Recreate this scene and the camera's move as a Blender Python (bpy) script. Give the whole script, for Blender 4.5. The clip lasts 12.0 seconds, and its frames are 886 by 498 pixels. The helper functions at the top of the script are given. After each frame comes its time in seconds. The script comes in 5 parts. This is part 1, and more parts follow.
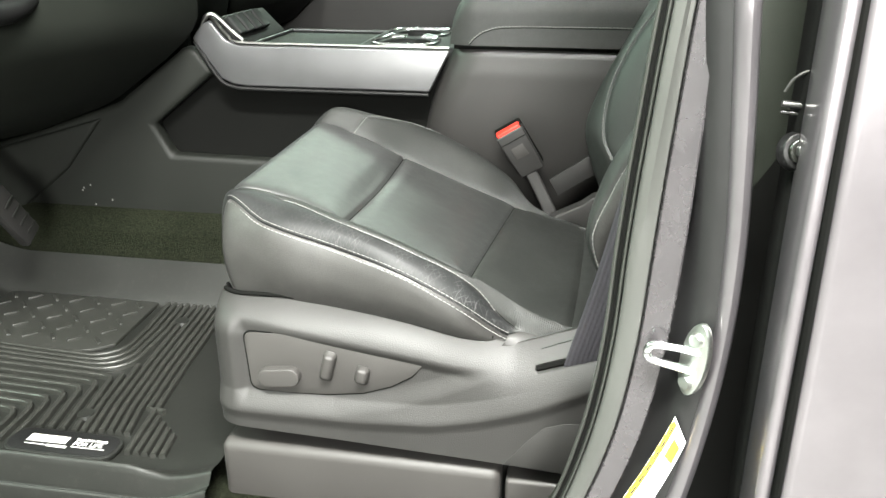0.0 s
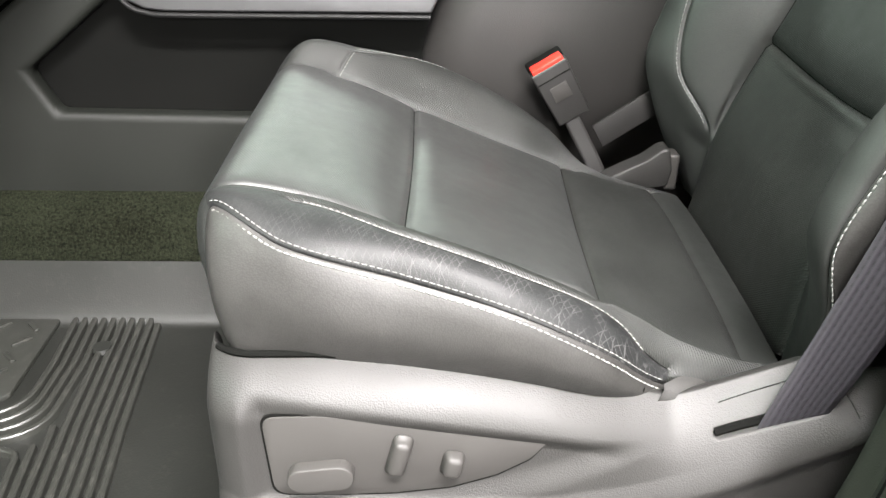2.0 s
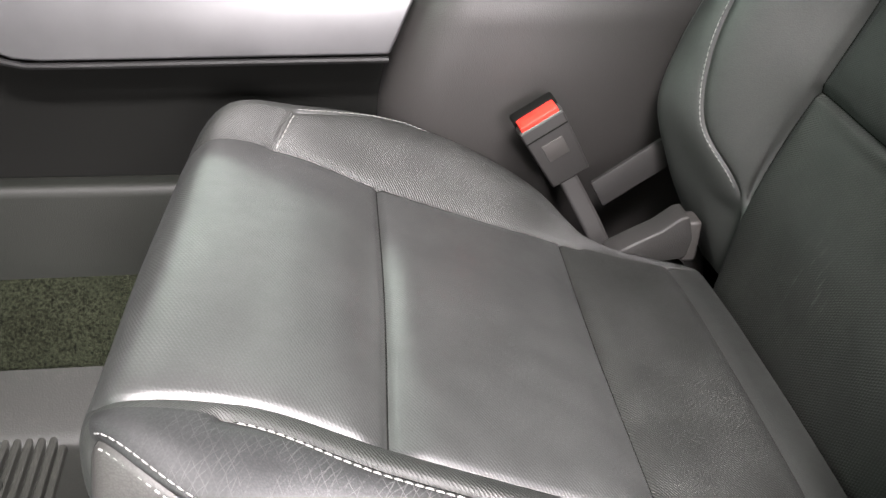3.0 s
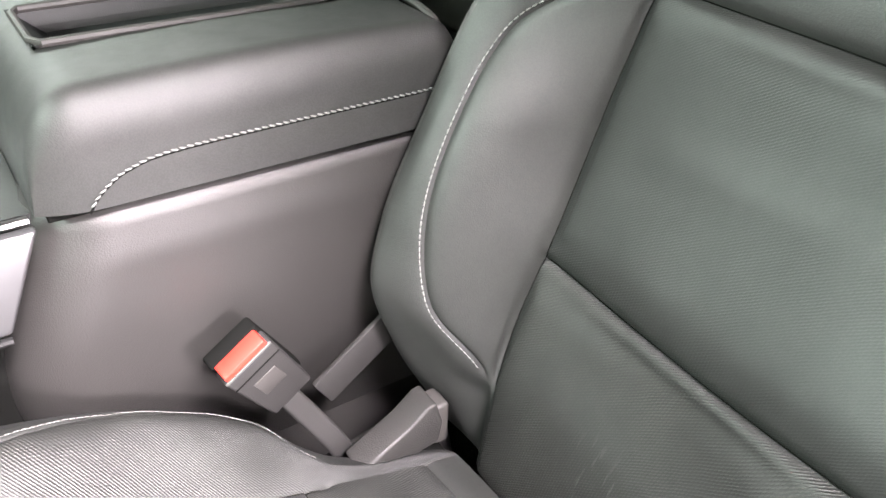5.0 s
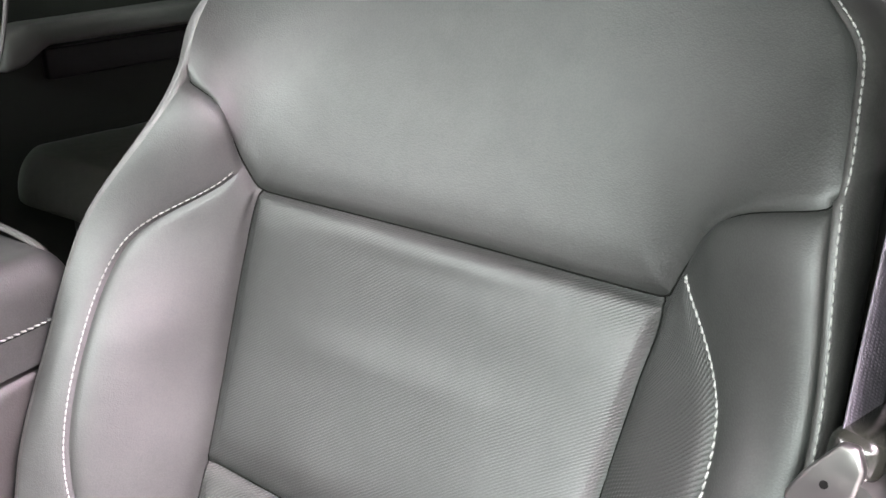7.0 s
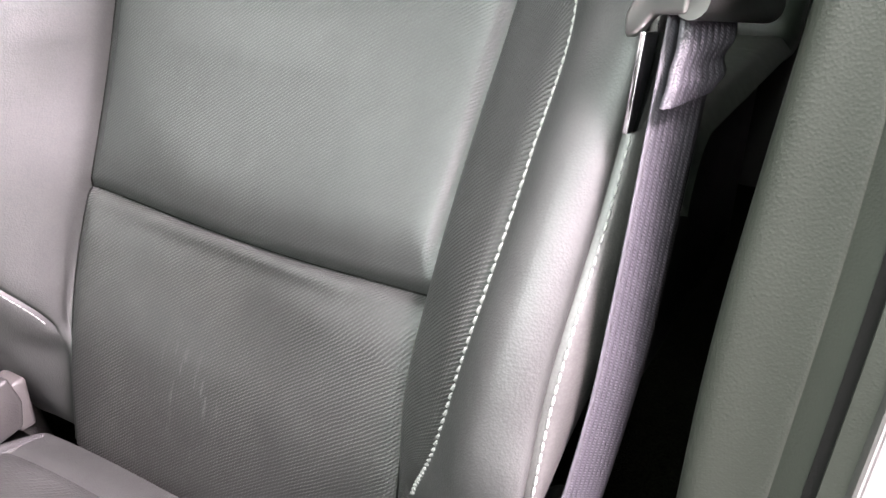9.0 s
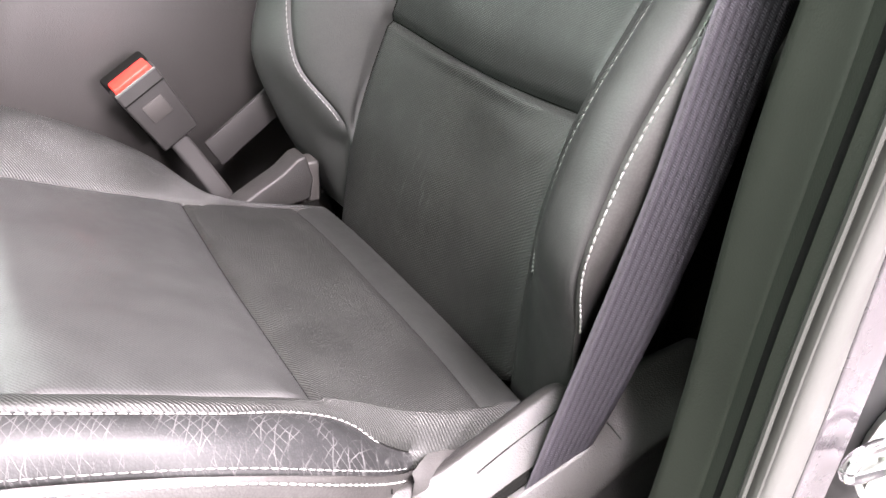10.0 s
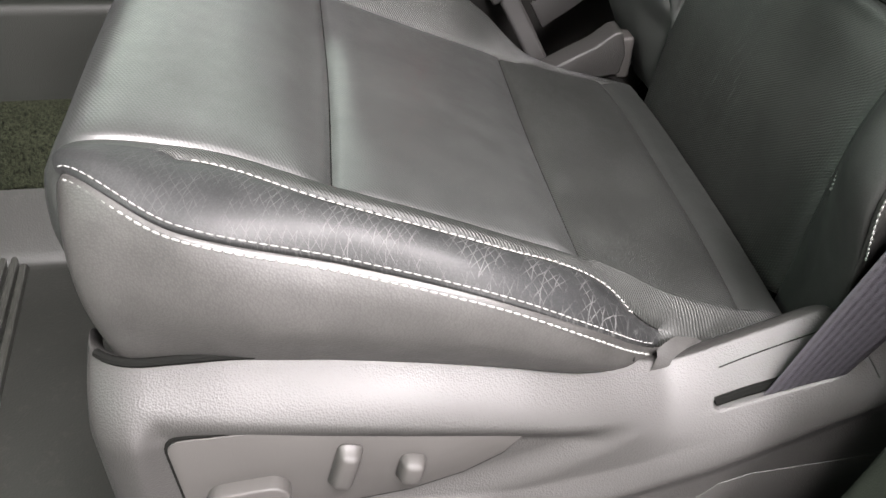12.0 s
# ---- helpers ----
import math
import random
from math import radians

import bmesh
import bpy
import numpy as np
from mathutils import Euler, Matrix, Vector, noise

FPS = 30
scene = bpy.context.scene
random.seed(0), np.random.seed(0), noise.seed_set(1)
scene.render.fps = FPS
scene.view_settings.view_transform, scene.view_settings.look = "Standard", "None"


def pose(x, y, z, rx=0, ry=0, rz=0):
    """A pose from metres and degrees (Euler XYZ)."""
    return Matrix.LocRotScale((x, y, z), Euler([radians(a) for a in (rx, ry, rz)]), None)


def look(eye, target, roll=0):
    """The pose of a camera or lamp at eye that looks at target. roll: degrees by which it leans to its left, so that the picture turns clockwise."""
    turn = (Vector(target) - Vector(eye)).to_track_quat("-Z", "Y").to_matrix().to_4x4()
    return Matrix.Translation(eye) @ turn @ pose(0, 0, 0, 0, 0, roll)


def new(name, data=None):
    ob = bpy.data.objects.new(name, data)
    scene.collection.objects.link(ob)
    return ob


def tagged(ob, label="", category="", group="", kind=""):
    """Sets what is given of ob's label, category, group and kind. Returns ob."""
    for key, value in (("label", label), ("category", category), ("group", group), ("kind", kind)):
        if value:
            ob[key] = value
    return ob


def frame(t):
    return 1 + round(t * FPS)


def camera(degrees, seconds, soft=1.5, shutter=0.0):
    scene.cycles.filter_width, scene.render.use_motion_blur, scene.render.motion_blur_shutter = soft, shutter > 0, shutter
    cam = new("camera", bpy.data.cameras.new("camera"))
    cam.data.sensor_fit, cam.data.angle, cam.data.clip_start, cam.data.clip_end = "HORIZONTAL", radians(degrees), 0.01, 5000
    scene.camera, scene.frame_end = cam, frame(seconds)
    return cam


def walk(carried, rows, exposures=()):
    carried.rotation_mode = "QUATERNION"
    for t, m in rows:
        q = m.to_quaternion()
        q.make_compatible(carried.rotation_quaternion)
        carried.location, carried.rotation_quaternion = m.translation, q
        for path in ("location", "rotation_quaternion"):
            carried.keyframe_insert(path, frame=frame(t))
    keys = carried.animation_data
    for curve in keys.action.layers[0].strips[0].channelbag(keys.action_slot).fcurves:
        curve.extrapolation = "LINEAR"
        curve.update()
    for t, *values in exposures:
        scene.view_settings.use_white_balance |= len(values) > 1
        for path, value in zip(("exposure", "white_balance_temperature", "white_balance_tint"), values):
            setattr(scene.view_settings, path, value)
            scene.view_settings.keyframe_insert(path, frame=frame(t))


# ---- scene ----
cam = camera(57.5, 12.0)
METRES, EYE, TILT, LEAN, TURN = 1.65, 0.66, -22.0, 0.0, 10.0
ROWS = [
    (0.0, 0.0, 0.0, 0.0, 0.0, 0.0, -0.0),
    (0.5, -0.0465, 0.0473, 0.0122, -2.28, -1.7, 0.49),
    (1.0, -0.0869, 0.1102, 0.0317, -4.57, -2.98, 1.49),
    (1.5, -0.1118, 0.1649, 0.0363, -7.14, -4.44, 2.46),
    (2.0, -0.1158, 0.2133, 0.0524, -9.9, -6.45, 3.3),
    (2.5, -0.1176, 0.2822, 0.0932, -12.57, -8.64, 4.31),
    (4.5, -0.0796, 0.4432, 0.2045, -29.24, -15.32, 10.26),
    (5.0, -0.068, 0.4516, 0.2454, -42.08, -17.45, 13.48),
    (5.5, -0.071, 0.4574, 0.2755, -53.73, -18.19, 14.89),
    (6.0, -0.0639, 0.4471, 0.2888, -60.32, -14.28, 15.49),
    (6.5, -0.0563, 0.43, 0.2815, -64.24, -13.75, 17.63),
    (8.5, -0.0686, 0.4308, 0.1777, -73.37, -19.05, 20.12),
    (9.0, -0.0717, 0.4132, 0.1494, -68.61, -18.91, 19.36),
    (9.5, -0.0924, 0.373, 0.1115, -55.87, -15.44, 16.75),
    (10.0, -0.0978, 0.3241, 0.0815, -39.71, -12.53, 12.46),
    (10.5, -0.0875, 0.2987, 0.0718, -30.41, -14.82, 9.47),
    (11.0, -0.0872, 0.2907, 0.0642, -25.67, -17.24, 7.86),
    (11.5, -0.0908, 0.2857, 0.0716, -22.58, -18.12, 6.59),
    (12.0, -0.1122, 0.3064, 0.0829, -17.56, -17.78, 5.01),
]
EXPOSURES = [
    (0.0, 0.12, 6500, -6), (1.0, 0.31, 6500, -3), (2.5, 0.22, 6500, 4), (4.5, 1.1, 6500, 14), (5.0, 1.45, 6500, 14), (5.5, 1.58, 6500, 17), (6.0, 1.78, 6500, 20), (6.5, 2.16, 6500, 27),
    (8.5, 2.05, 6500, 29), (9.0, 1.98, 6500, 26), (9.5, 1.62, 6500, 20), (10.0, 0.97, 6500, 17), (10.5, 0.54, 6500, 14), (11.0, 0.36, 6500, 11), (12.0, 0.05, 6500, 6),
]
walk(cam, [(t, pose(0, 0, EYE, TILT, LEAN, TURN) @ pose(METRES * x, METRES * y, METRES * z, 90 + pitch, roll, yaw)) for t, x, y, z, yaw, pitch, roll in ROWS], EXPOSURES)

# ---- light ----
world = bpy.data.worlds.new("hall_air")
scene.world = world
world.use_nodes = True
world.node_tree.nodes["Background"].inputs[0].default_value = (0.95, 1.0, 0.97, 1)
world.node_tree.nodes["Background"].inputs[1].default_value = 0.25


def ceiling_lamp(x, y, long, wide, watts, turn=0.0, colour=(1.0, 0.985, 0.96)):
    """An unseen area lamp added under the hall's ceiling, without its fitting."""
    lamp = bpy.data.lights.new("tube_lamp", "AREA")
    lamp.shape, lamp.size, lamp.size_y, lamp.energy, lamp.color = "RECTANGLE", long, wide, watts, colour
    ob = new("tube_lamp", lamp)
    ob.matrix_world = pose(x, y, 2.30, 0, 0, turn)
    return ob


# one lamp each for the light from door, front left, windscreen, far side
ceiling_lamp(0.10, -0.35, 1.3, 0.4, 720, 0, (1.0, 0.915, 0.945))
ceiling_lamp(-2.3, -1.3, 3.0, 0.6, 90)
ceiling_lamp(-3.7, 1.1, 3.0, 0.9, 460, 90, (0.80, 1.0, 0.87))
ceiling_lamp(-1.0, 4.3, 3.0, 0.6, 140, 0, (0.88, 1.0, 0.91))

# unseen area lamp by the south wall, added for light through the open door
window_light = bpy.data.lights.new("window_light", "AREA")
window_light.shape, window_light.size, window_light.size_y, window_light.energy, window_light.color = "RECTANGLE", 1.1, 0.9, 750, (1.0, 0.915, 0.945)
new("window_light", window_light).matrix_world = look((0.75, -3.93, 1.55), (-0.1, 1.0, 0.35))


# ---- materials ----
def shader(name):
    m = bpy.data.materials.new(name)
    m.use_nodes = True
    return m, m.node_tree, m.node_tree.nodes["Principled BSDF"]


def node(tree, kind, **values):
    n = tree.nodes.new(kind)
    for key, value in values.items():
        if key == "operation":
            n.operation = value
        elif key == "feature":
            n.feature = value
        elif key == "blend":
            n.data_type, n.blend_type = "RGBA", value
        else:
            n.inputs[key.replace("_", " ")].default_value = value
    return n


def math2(tree, op, a, b=None, c=None):
    n = tree.nodes.new("ShaderNodeMath")
    n.operation = op
    for k, v in enumerate((a, b, c)):
        if v is None:
            continue
        if isinstance(v, (int, float)):
            n.inputs[k].default_value = v
        else:
            tree.links.new(v, n.inputs[k])
    return n.outputs[0]


def ramp(tree, value, stops):
    n = tree.nodes.new("ShaderNodeValToRGB")
    while len(n.color_ramp.elements) < len(stops):
        n.color_ramp.elements.new(0.5)
    for e, (p, c) in zip(n.color_ramp.elements, stops):
        e.position, e.color = p, (*c, 1) if len(c) == 3 else (c[0], c[0], c[0], 1)
    tree.links.new(value, n.inputs[0])
    return n.outputs[0]


def coords(tree, uv=False):
    n = tree.nodes.new("ShaderNodeTexCoord")
    return n.outputs["UV" if uv else "Object"]


def noise_of(tree, where, scale, detail=4.0, rough=0.55):
    n = node(tree, "ShaderNodeTexNoise", Scale=scale, Detail=detail, Roughness=rough)
    tree.links.new(where, n.inputs["Vector"])
    return n.outputs["Fac"]


def cells(tree, where, scale):
    n = node(tree, "ShaderNodeTexVoronoi", Scale=scale)
    tree.links.new(where, n.inputs["Vector"])
    return n.outputs["Distance"]


def bump(tree, bsdf, *layers):
    """Layers of (height, strength, distance), laid over one another."""
    last = None
    for height, strength, distance in layers:
        b = node(tree, "ShaderNodeBump", Strength=strength, Distance=distance)
        tree.links.new(height, b.inputs["Height"])
        if last:
            tree.links.new(last, b.inputs["Normal"])
        last = b.outputs["Normal"]
    tree.links.new(last, bsdf.inputs["Normal"])


def twill(tree, spacing, slant=-0.75):
    """Slanting raised ribs over the metric UVs, each a file of small pips: 1 on a rib, 0 between."""
    uv = tree.nodes.new("ShaderNodeSeparateXYZ")
    tree.links.new(coords(tree, True), uv.inputs[0])
    a = math2(tree, "MULTIPLY", math2(tree, "SUBTRACT", uv.outputs[0], math2(tree, "MULTIPLY", uv.outputs[1], slant)), 1 / spacing)
    b = math2(tree, "MULTIPLY", math2(tree, "ADD", uv.outputs[1], math2(tree, "MULTIPLY", uv.outputs[0], 0.14)), 1 / spacing)
    a = math2(tree, "ADD", a, math2(tree, "MULTIPLY", noise_of(tree, coords(tree), 45.0, 3), 0.8))
    fa = math2(tree, "MULTIPLY", math2(tree, "PINGPONG", a, 0.5), 2.0)
    fb = math2(tree, "MULTIPLY", math2(tree, "PINGPONG", b, 0.5), 2.0)
    return ramp(tree, math2(tree, "MULTIPLY", fa, math2(tree, "ADD", math2(tree, "MULTIPLY", fb, 0.55), 0.45)), [(0.18, (0.0,)), (0.66, (1.0,))])


def leather(name, base, rough=0.42, grain=850.0, holes=0.0, wear=0.0, relief=0.28, gloss=0.58, pips=0.4, scuff=None):
    m, tree, bsdf = shader(name)
    bsdf.inputs["Specular IOR Level"].default_value = gloss
    at = coords(tree)
    broad = noise_of(tree, at, 7.0, 4)
    fine = noise_of(tree, at, 60.0, 6)
    dark, light = [c * 0.88 for c in base], [c * 1.13 for c in base]
    colour = ramp(tree, broad, [(0.3, dark), (0.7, light)])
    pores = cells(tree, at, grain)
    for value, low, high in ((noise_of(tree, at, 38.0, 7, 0.7), 0.74, 1.24), (pores, 1.16, 0.80)):
        mottle = node(tree, "ShaderNodeMix", blend="MULTIPLY")
        mottle.inputs[0].default_value = 1.0
        tree.links.new(ramp(tree, value, [(0.25, (low,)), (0.72, (high,))]), mottle.inputs[7])
        tree.links.new(colour, mottle.inputs[6])
        colour = mottle.outputs[2]
    if holes:
        mask = math2(tree, "MULTIPLY", twill(tree, holes), ramp(tree, noise_of(tree, at, 11.0, 3), [(0.36, (0.35,)), (0.62, (1.0,))]))
        # raised ribs lightened, grooves darkened: their glint and shade put into colour
        mix = node(tree, "ShaderNodeMix", blend="MULTIPLY")
        mix.inputs[0].default_value = 1.0
        tree.links.new(ramp(tree, mask, [(0.0, (1 - pips,)), (1.0, (1 + pips,))]), mix.inputs[7])
        tree.links.new(colour, mix.inputs[6])
        colour = mix.outputs[2]
    layers = [(broad, 0.05, 0.004), (fine, 0.03 if holes or wear else 0.12, 0.0012), (pores, relief, 0.00035)]
    if wear:
        creased = noise_of(tree, at, 34.0, 8, 0.7)
        folds = None
        for turn, scale, twist in ((0.50, 54.0, 3.2), (0.85, 77.0, 3.6), (-0.40, 61.0, 3.0)):
            turned = tree.nodes.new("ShaderNodeMapping")
            turned.inputs["Rotation"].default_value = (0, 0.2, turn)
            tree.links.new(at, turned.inputs["Vector"])
            bands = node(tree, "ShaderNodeTexWave", Scale=scale, Distortion=twist, Detail=2.0)
            bands.inputs["Detail Scale"].default_value = 0.7
            tree.links.new(turned.outputs[0], bands.inputs["Vector"])
            line = ramp(tree, bands.outputs["Fac"], [(0.965, (0.0,)), (1.0, (1.0,))])
            folds = line if folds is None else math2(tree, "MAXIMUM", folds, line)
        strong = math2(tree, "MULTIPLY", folds, ramp(tree, creased, [(0.42, (0.0,)), (0.62, (1.0,))]))
        along = tree.nodes.new("ShaderNodeSeparateXYZ")
        tree.links.new(at, along.inputs[0])
        rubbed = ramp(tree, math2(tree, "ADD", along.outputs[0], 0.5), [(0.10, (0.10,)), (0.24, (1.0,))])
        strong = math2(tree, "MULTIPLY", strong, rubbed)
        mix = node(tree, "ShaderNodeMix", blend="MIX")
        tree.links.new(math2(tree, "MULTIPLY", strong, wear), mix.inputs[0])
        tree.links.new(colour, mix.inputs[6])
        mix.inputs[7].default_value = (0.11, 0.11, 0.108, 1)
        colour = mix.outputs[2]
        layers.append((strong, 0.35, 0.0005))
    if scuff:
        streaks = tree.nodes.new("ShaderNodeMapping")
        streaks.inputs["Rotation"].default_value = (0.25, 0, 0)
        streaks.inputs["Scale"].default_value = (40, 260, 34)
        tree.links.new(at, streaks.inputs["Vector"])
        off = node(tree, "ShaderNodeVectorMath")
        off.operation = "SUBTRACT"
        off.inputs[1].default_value = scuff
        tree.links.new(at, off.inputs[0])
        far = node(tree, "ShaderNodeVectorMath")
        far.operation = "LENGTH"
        tree.links.new(off.outputs["Vector"], far.inputs[0])
        marks = math2(tree, "MULTIPLY", ramp(tree, noise_of(tree, streaks.outputs[0], 1.0, 3, 0.5), [(0.60, (0.0,)), (0.72, (0.55,))]), ramp(tree, far.outputs["Value"], [(0.020, (1.0,)), (0.048, (0.0,))]))
        mix = node(tree, "ShaderNodeMix", blend="MIX")
        tree.links.new(marks, mix.inputs[0])
        tree.links.new(colour, mix.inputs[6])
        mix.inputs[7].default_value = (0.060, 0.060, 0.057, 1)
        colour = mix.outputs[2]
    if holes:
        layers.append((mask, min(1.0, 1.3 * pips), 0.0003 + 0.0008 * pips))
    tree.links.new(colour, bsdf.inputs["Base Color"])
    tree.links.new(ramp(tree, fine, [(0.3, (rough - 0.03,)), (0.7, (rough + 0.04,))]), bsdf.inputs["Roughness"])
    bump(tree, bsdf, *layers)
    return m


def plastic(name, base, rough=0.5, grain=1000.0, relief=0.35, dust=0.0, gloss=0.28, deep=0.0003):
    m, tree, bsdf = shader(name)
    bsdf.inputs["Specular IOR Level"].default_value = gloss
    at = coords(tree)
    broad, fine = noise_of(tree, at, 5.0, 5), noise_of(tree, at, 420.0, 3)
    colour = ramp(tree, broad, [(0.3, [c * 0.85 for c in base]), (0.7, [c * 1.15 for c in base])])
    if dust:
        spots = ramp(tree, noise_of(tree, at, 75.0, 9, 0.8), [(0.54, (0.0,)), (0.80, (1.0,))])
        mix = node(tree, "ShaderNodeMix", blend="MIX")
        tree.links.new(math2(tree, "MULTIPLY", spots, dust), mix.inputs[0])
        tree.links.new(colour, mix.inputs[6])
        mix.inputs[7].default_value = (0.20, 0.19, 0.17, 1)
        colour = mix.outputs[2]
    tree.links.new(colour, bsdf.inputs["Base Color"])
    tree.links.new(ramp(tree, broad, [(0.3, (rough - 0.05,)), (0.7, (rough + 0.06,))]), bsdf.inputs["Roughness"])
    bump(tree, bsdf, (fine, 0.12, 0.0006), (cells(tree, at, grain), relief, deep))
    return m


def plain(name, base, rough=0.4, metal=0.0, coat=0.0, scratch=0.15):
    m, tree, bsdf = shader(name)
    at = coords(tree)
    broad = noise_of(tree, at, 12.0, 5)
    tree.links.new(ramp(tree, broad, [(0.3, [c * 0.9 for c in base]), (0.7, [min(1, c * 1.1) for c in base])]), bsdf.inputs["Base Color"])
    tree.links.new(ramp(tree, noise_of(tree, at, 90.0, 6), [(0.3, (max(0.03, rough - scratch * 0.3),)), (0.7, (rough + scratch * 0.4,))]), bsdf.inputs["Roughness"])
    bsdf.inputs["Metallic"].default_value = metal
    bsdf.inputs["Coat Weight"].default_value = coat
    bsdf.inputs["Coat Roughness"].default_value = 0.04
    return m


def woven(name, base):
    m, tree, bsdf = shader(name)
    uv = tree.nodes.new("ShaderNodeSeparateXYZ")
    tree.links.new(coords(tree, True), uv.inputs[0])
    across = math2(tree, "MULTIPLY", uv.outputs[1], 1 / 0.0050)
    along = math2(tree, "MULTIPLY", uv.outputs[0], 1 / 0.0076)
    ribs = math2(tree, "PINGPONG", across, 0.5)
    odd = math2(tree, "MULTIPLY", math2(tree, "FLOOR", math2(tree, "ADD", across, 0.5)), 0.5)
    dash = ramp(tree, math2(tree, "PINGPONG", math2(tree, "ADD", along, odd), 0.5), [(0.24, (0.0,)), (0.34, (1.0,))])
    slit = math2(tree, "MULTIPLY", dash, ramp(tree, ribs, [(0.08, (1.0,)), (0.20, (0.0,))]))
    threads = math2(tree, "PINGPONG", math2(tree, "ADD", math2(tree, "MULTIPLY", uv.outputs[0], 1 / 0.0015), math2(tree, "MULTIPLY", ribs, 2.2)), 0.5)
    both = math2(tree, "SUBTRACT", math2(tree, "ADD", math2(tree, "MULTIPLY", ribs, 0.5), math2(tree, "MULTIPLY", threads, 0.35)), math2(tree, "MULTIPLY", slit, 0.16))
    tree.links.new(ramp(tree, both, [(0.0, [c * 0.50 for c in base]), (0.34, [c * 1.5 for c in base])]), bsdf.inputs["Base Color"])
    bsdf.inputs["Roughness"].default_value = 0.55
    bsdf.inputs["Specular IOR Level"].default_value = 0.3
    bump(tree, bsdf, (both, 0.8, 0.0009))
    return m


def carpet_of(name, base):
    m, tree, bsdf = shader(name)
    at = coords(tree)
    tuft, broad = noise_of(tree, at, 300.0, 3, 0.75), noise_of(tree, at, 9.0, 4)
    mix = node(tree, "ShaderNodeMix", blend="MULTIPLY")
    mix.inputs[0].default_value = 0.8
    tree.links.new(ramp(tree, tuft, [(0.32, [c * 0.12 for c in base]), (0.68, [c * 2.4 for c in base])]), mix.inputs[6])
    tree.links.new(ramp(tree, broad, [(0.3, (0.7,)), (0.7, (1.0,))]), mix.inputs[7])
    tree.links.new(mix.outputs[2], bsdf.inputs["Base Color"])
    bsdf.inputs["Roughness"].default_value = 0.95
    bsdf.inputs["Specular IOR Level"].default_value = 0.02
    bump(tree, bsdf, (tuft, 1.0, 0.004))
    return m


BLACK = (0.0098, 0.0106, 0.0096)
M_LEATHER = leather("black_leather", BLACK, 0.54, gloss=0.42)
M_SIDE = leather("side_vinyl", (0.0185, 0.0179, 0.0168), 0.48, 700, relief=0.26, gloss=0.46)
M_FINE = leather("fine_embossed_leather", (0.0088, 0.0098, 0.0088), 0.49, gloss=0.42, holes=0.0025, relief=0.16, pips=0.28)
M_SOFT = leather("soft_cushion_leather", (0.0168, 0.0176, 0.0168), 0.45, gloss=0.62, holes=0.0025, relief=0.16, pips=0.17)
M_PERF = leather("embossed_leather", (0.0118, 0.0127, 0.0113), 0.53, holes=0.0026, relief=0.05, gloss=0.37, pips=0.50, scuff=(0.072, 1.078, 0.275))
M_WORN = leather("worn_leather", (0.0088, 0.0091, 0.0091), 0.53, 720, wear=0.46, relief=0.24, gloss=0.24)
M_THREAD = plain("pale_thread", (0.13, 0.13, 0.124), 0.75)
M_TRIM = plastic("grained_plastic", (0.0143, 0.0138, 0.0130), 0.54, 760, 0.45, gloss=0.36, deep=0.0004)
M_SMOOTH = plastic("smooth_plastic", (0.025, 0.0236, 0.0222), 0.54, 1800, 0.15, gloss=0.3)
M_KICK = plastic("kick_plastic", (0.0048, 0.0054, 0.0043), 0.60, 900, 0.5, gloss=0.18)
M_CONSOLE = plastic("console_plastic", (0.0160, 0.0152, 0.0144), 0.50, 900, 0.4, gloss=0.35)
M_LID = leather("lid_leather", (0.0130, 0.0135, 0.0125), 0.55, gloss=0.42)
M_DECK = plastic("deck_plastic", (0.012, 0.013, 0.0125), 0.58, 900, 0.3, gloss=0.2)
M_DASH = plastic("dash_plastic", (0.0085, 0.0098, 0.0078), 0.65, 900, 0.5, gloss=0.15)
M_DARK = plastic("dark_plastic", (0.0048, 0.0048, 0.0048), 0.55, gloss=0.2)
# near-black for gaps and recesses, whose shade it carries; also for black parts
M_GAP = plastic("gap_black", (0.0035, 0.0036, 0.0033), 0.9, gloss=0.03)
M_SILVER = plain("silver_trim", (0.076, 0.076, 0.078), 0.37, 0.7, 0.0, 0.03)
M_CHROME = plain("chrome", (0.80, 0.81, 0.82), 0.12, 1.0)
M_STEEL = plain("zinc_steel", (0.62, 0.64, 0.60), 0.30, 1.0)
M_RED = plain("red_button", (0.50, 0.020, 0.012), 0.4)
M_BUCKLE = plastic("buckle_plastic", (0.015, 0.0145, 0.014), 0.5, 900, 0.3)
M_SATIN = plain("satin_metal", (0.18, 0.18, 0.172), 0.34, 1.0)
M_CAP = plastic("glossy_cap", (0.006, 0.0065, 0.005), 0.22, 900, 0.05, gloss=0.5)
M_ARM = plastic("grey_armrest", (0.055, 0.056, 0.052), 0.5)
M_BENCH = leather("rear_bench_leather", (0.026, 0.031, 0.024), 0.45)
M_BELT = woven("belt_webbing", (0.0190, 0.0178, 0.0212))
M_MAT = plastic("mat_rubber", (0.0068, 0.0072, 0.0062), 0.46, 500, 0.35, dust=0.07, gloss=0.34)
M_RIB = plastic("worn_rib_rubber", (0.0125, 0.0130, 0.0112), 0.42, 500, 0.3, dust=0.20, gloss=0.48)
M_RUBBER = plastic("seal_rubber", (0.0045, 0.0045, 0.0045), 0.42, gloss=0.2)
M_PILLAR = plastic("pillar_plastic", (0.0112, 0.0132, 0.0098), 0.58, 820, 0.32, gloss=0.19)
M_CARPET = carpet_of("carpet", (0.0062, 0.0070, 0.0044))
M_PAINT = plain("dark_metallic_paint", (0.165, 0.153, 0.163), 0.30, 0.8, 1.0, 0.05)
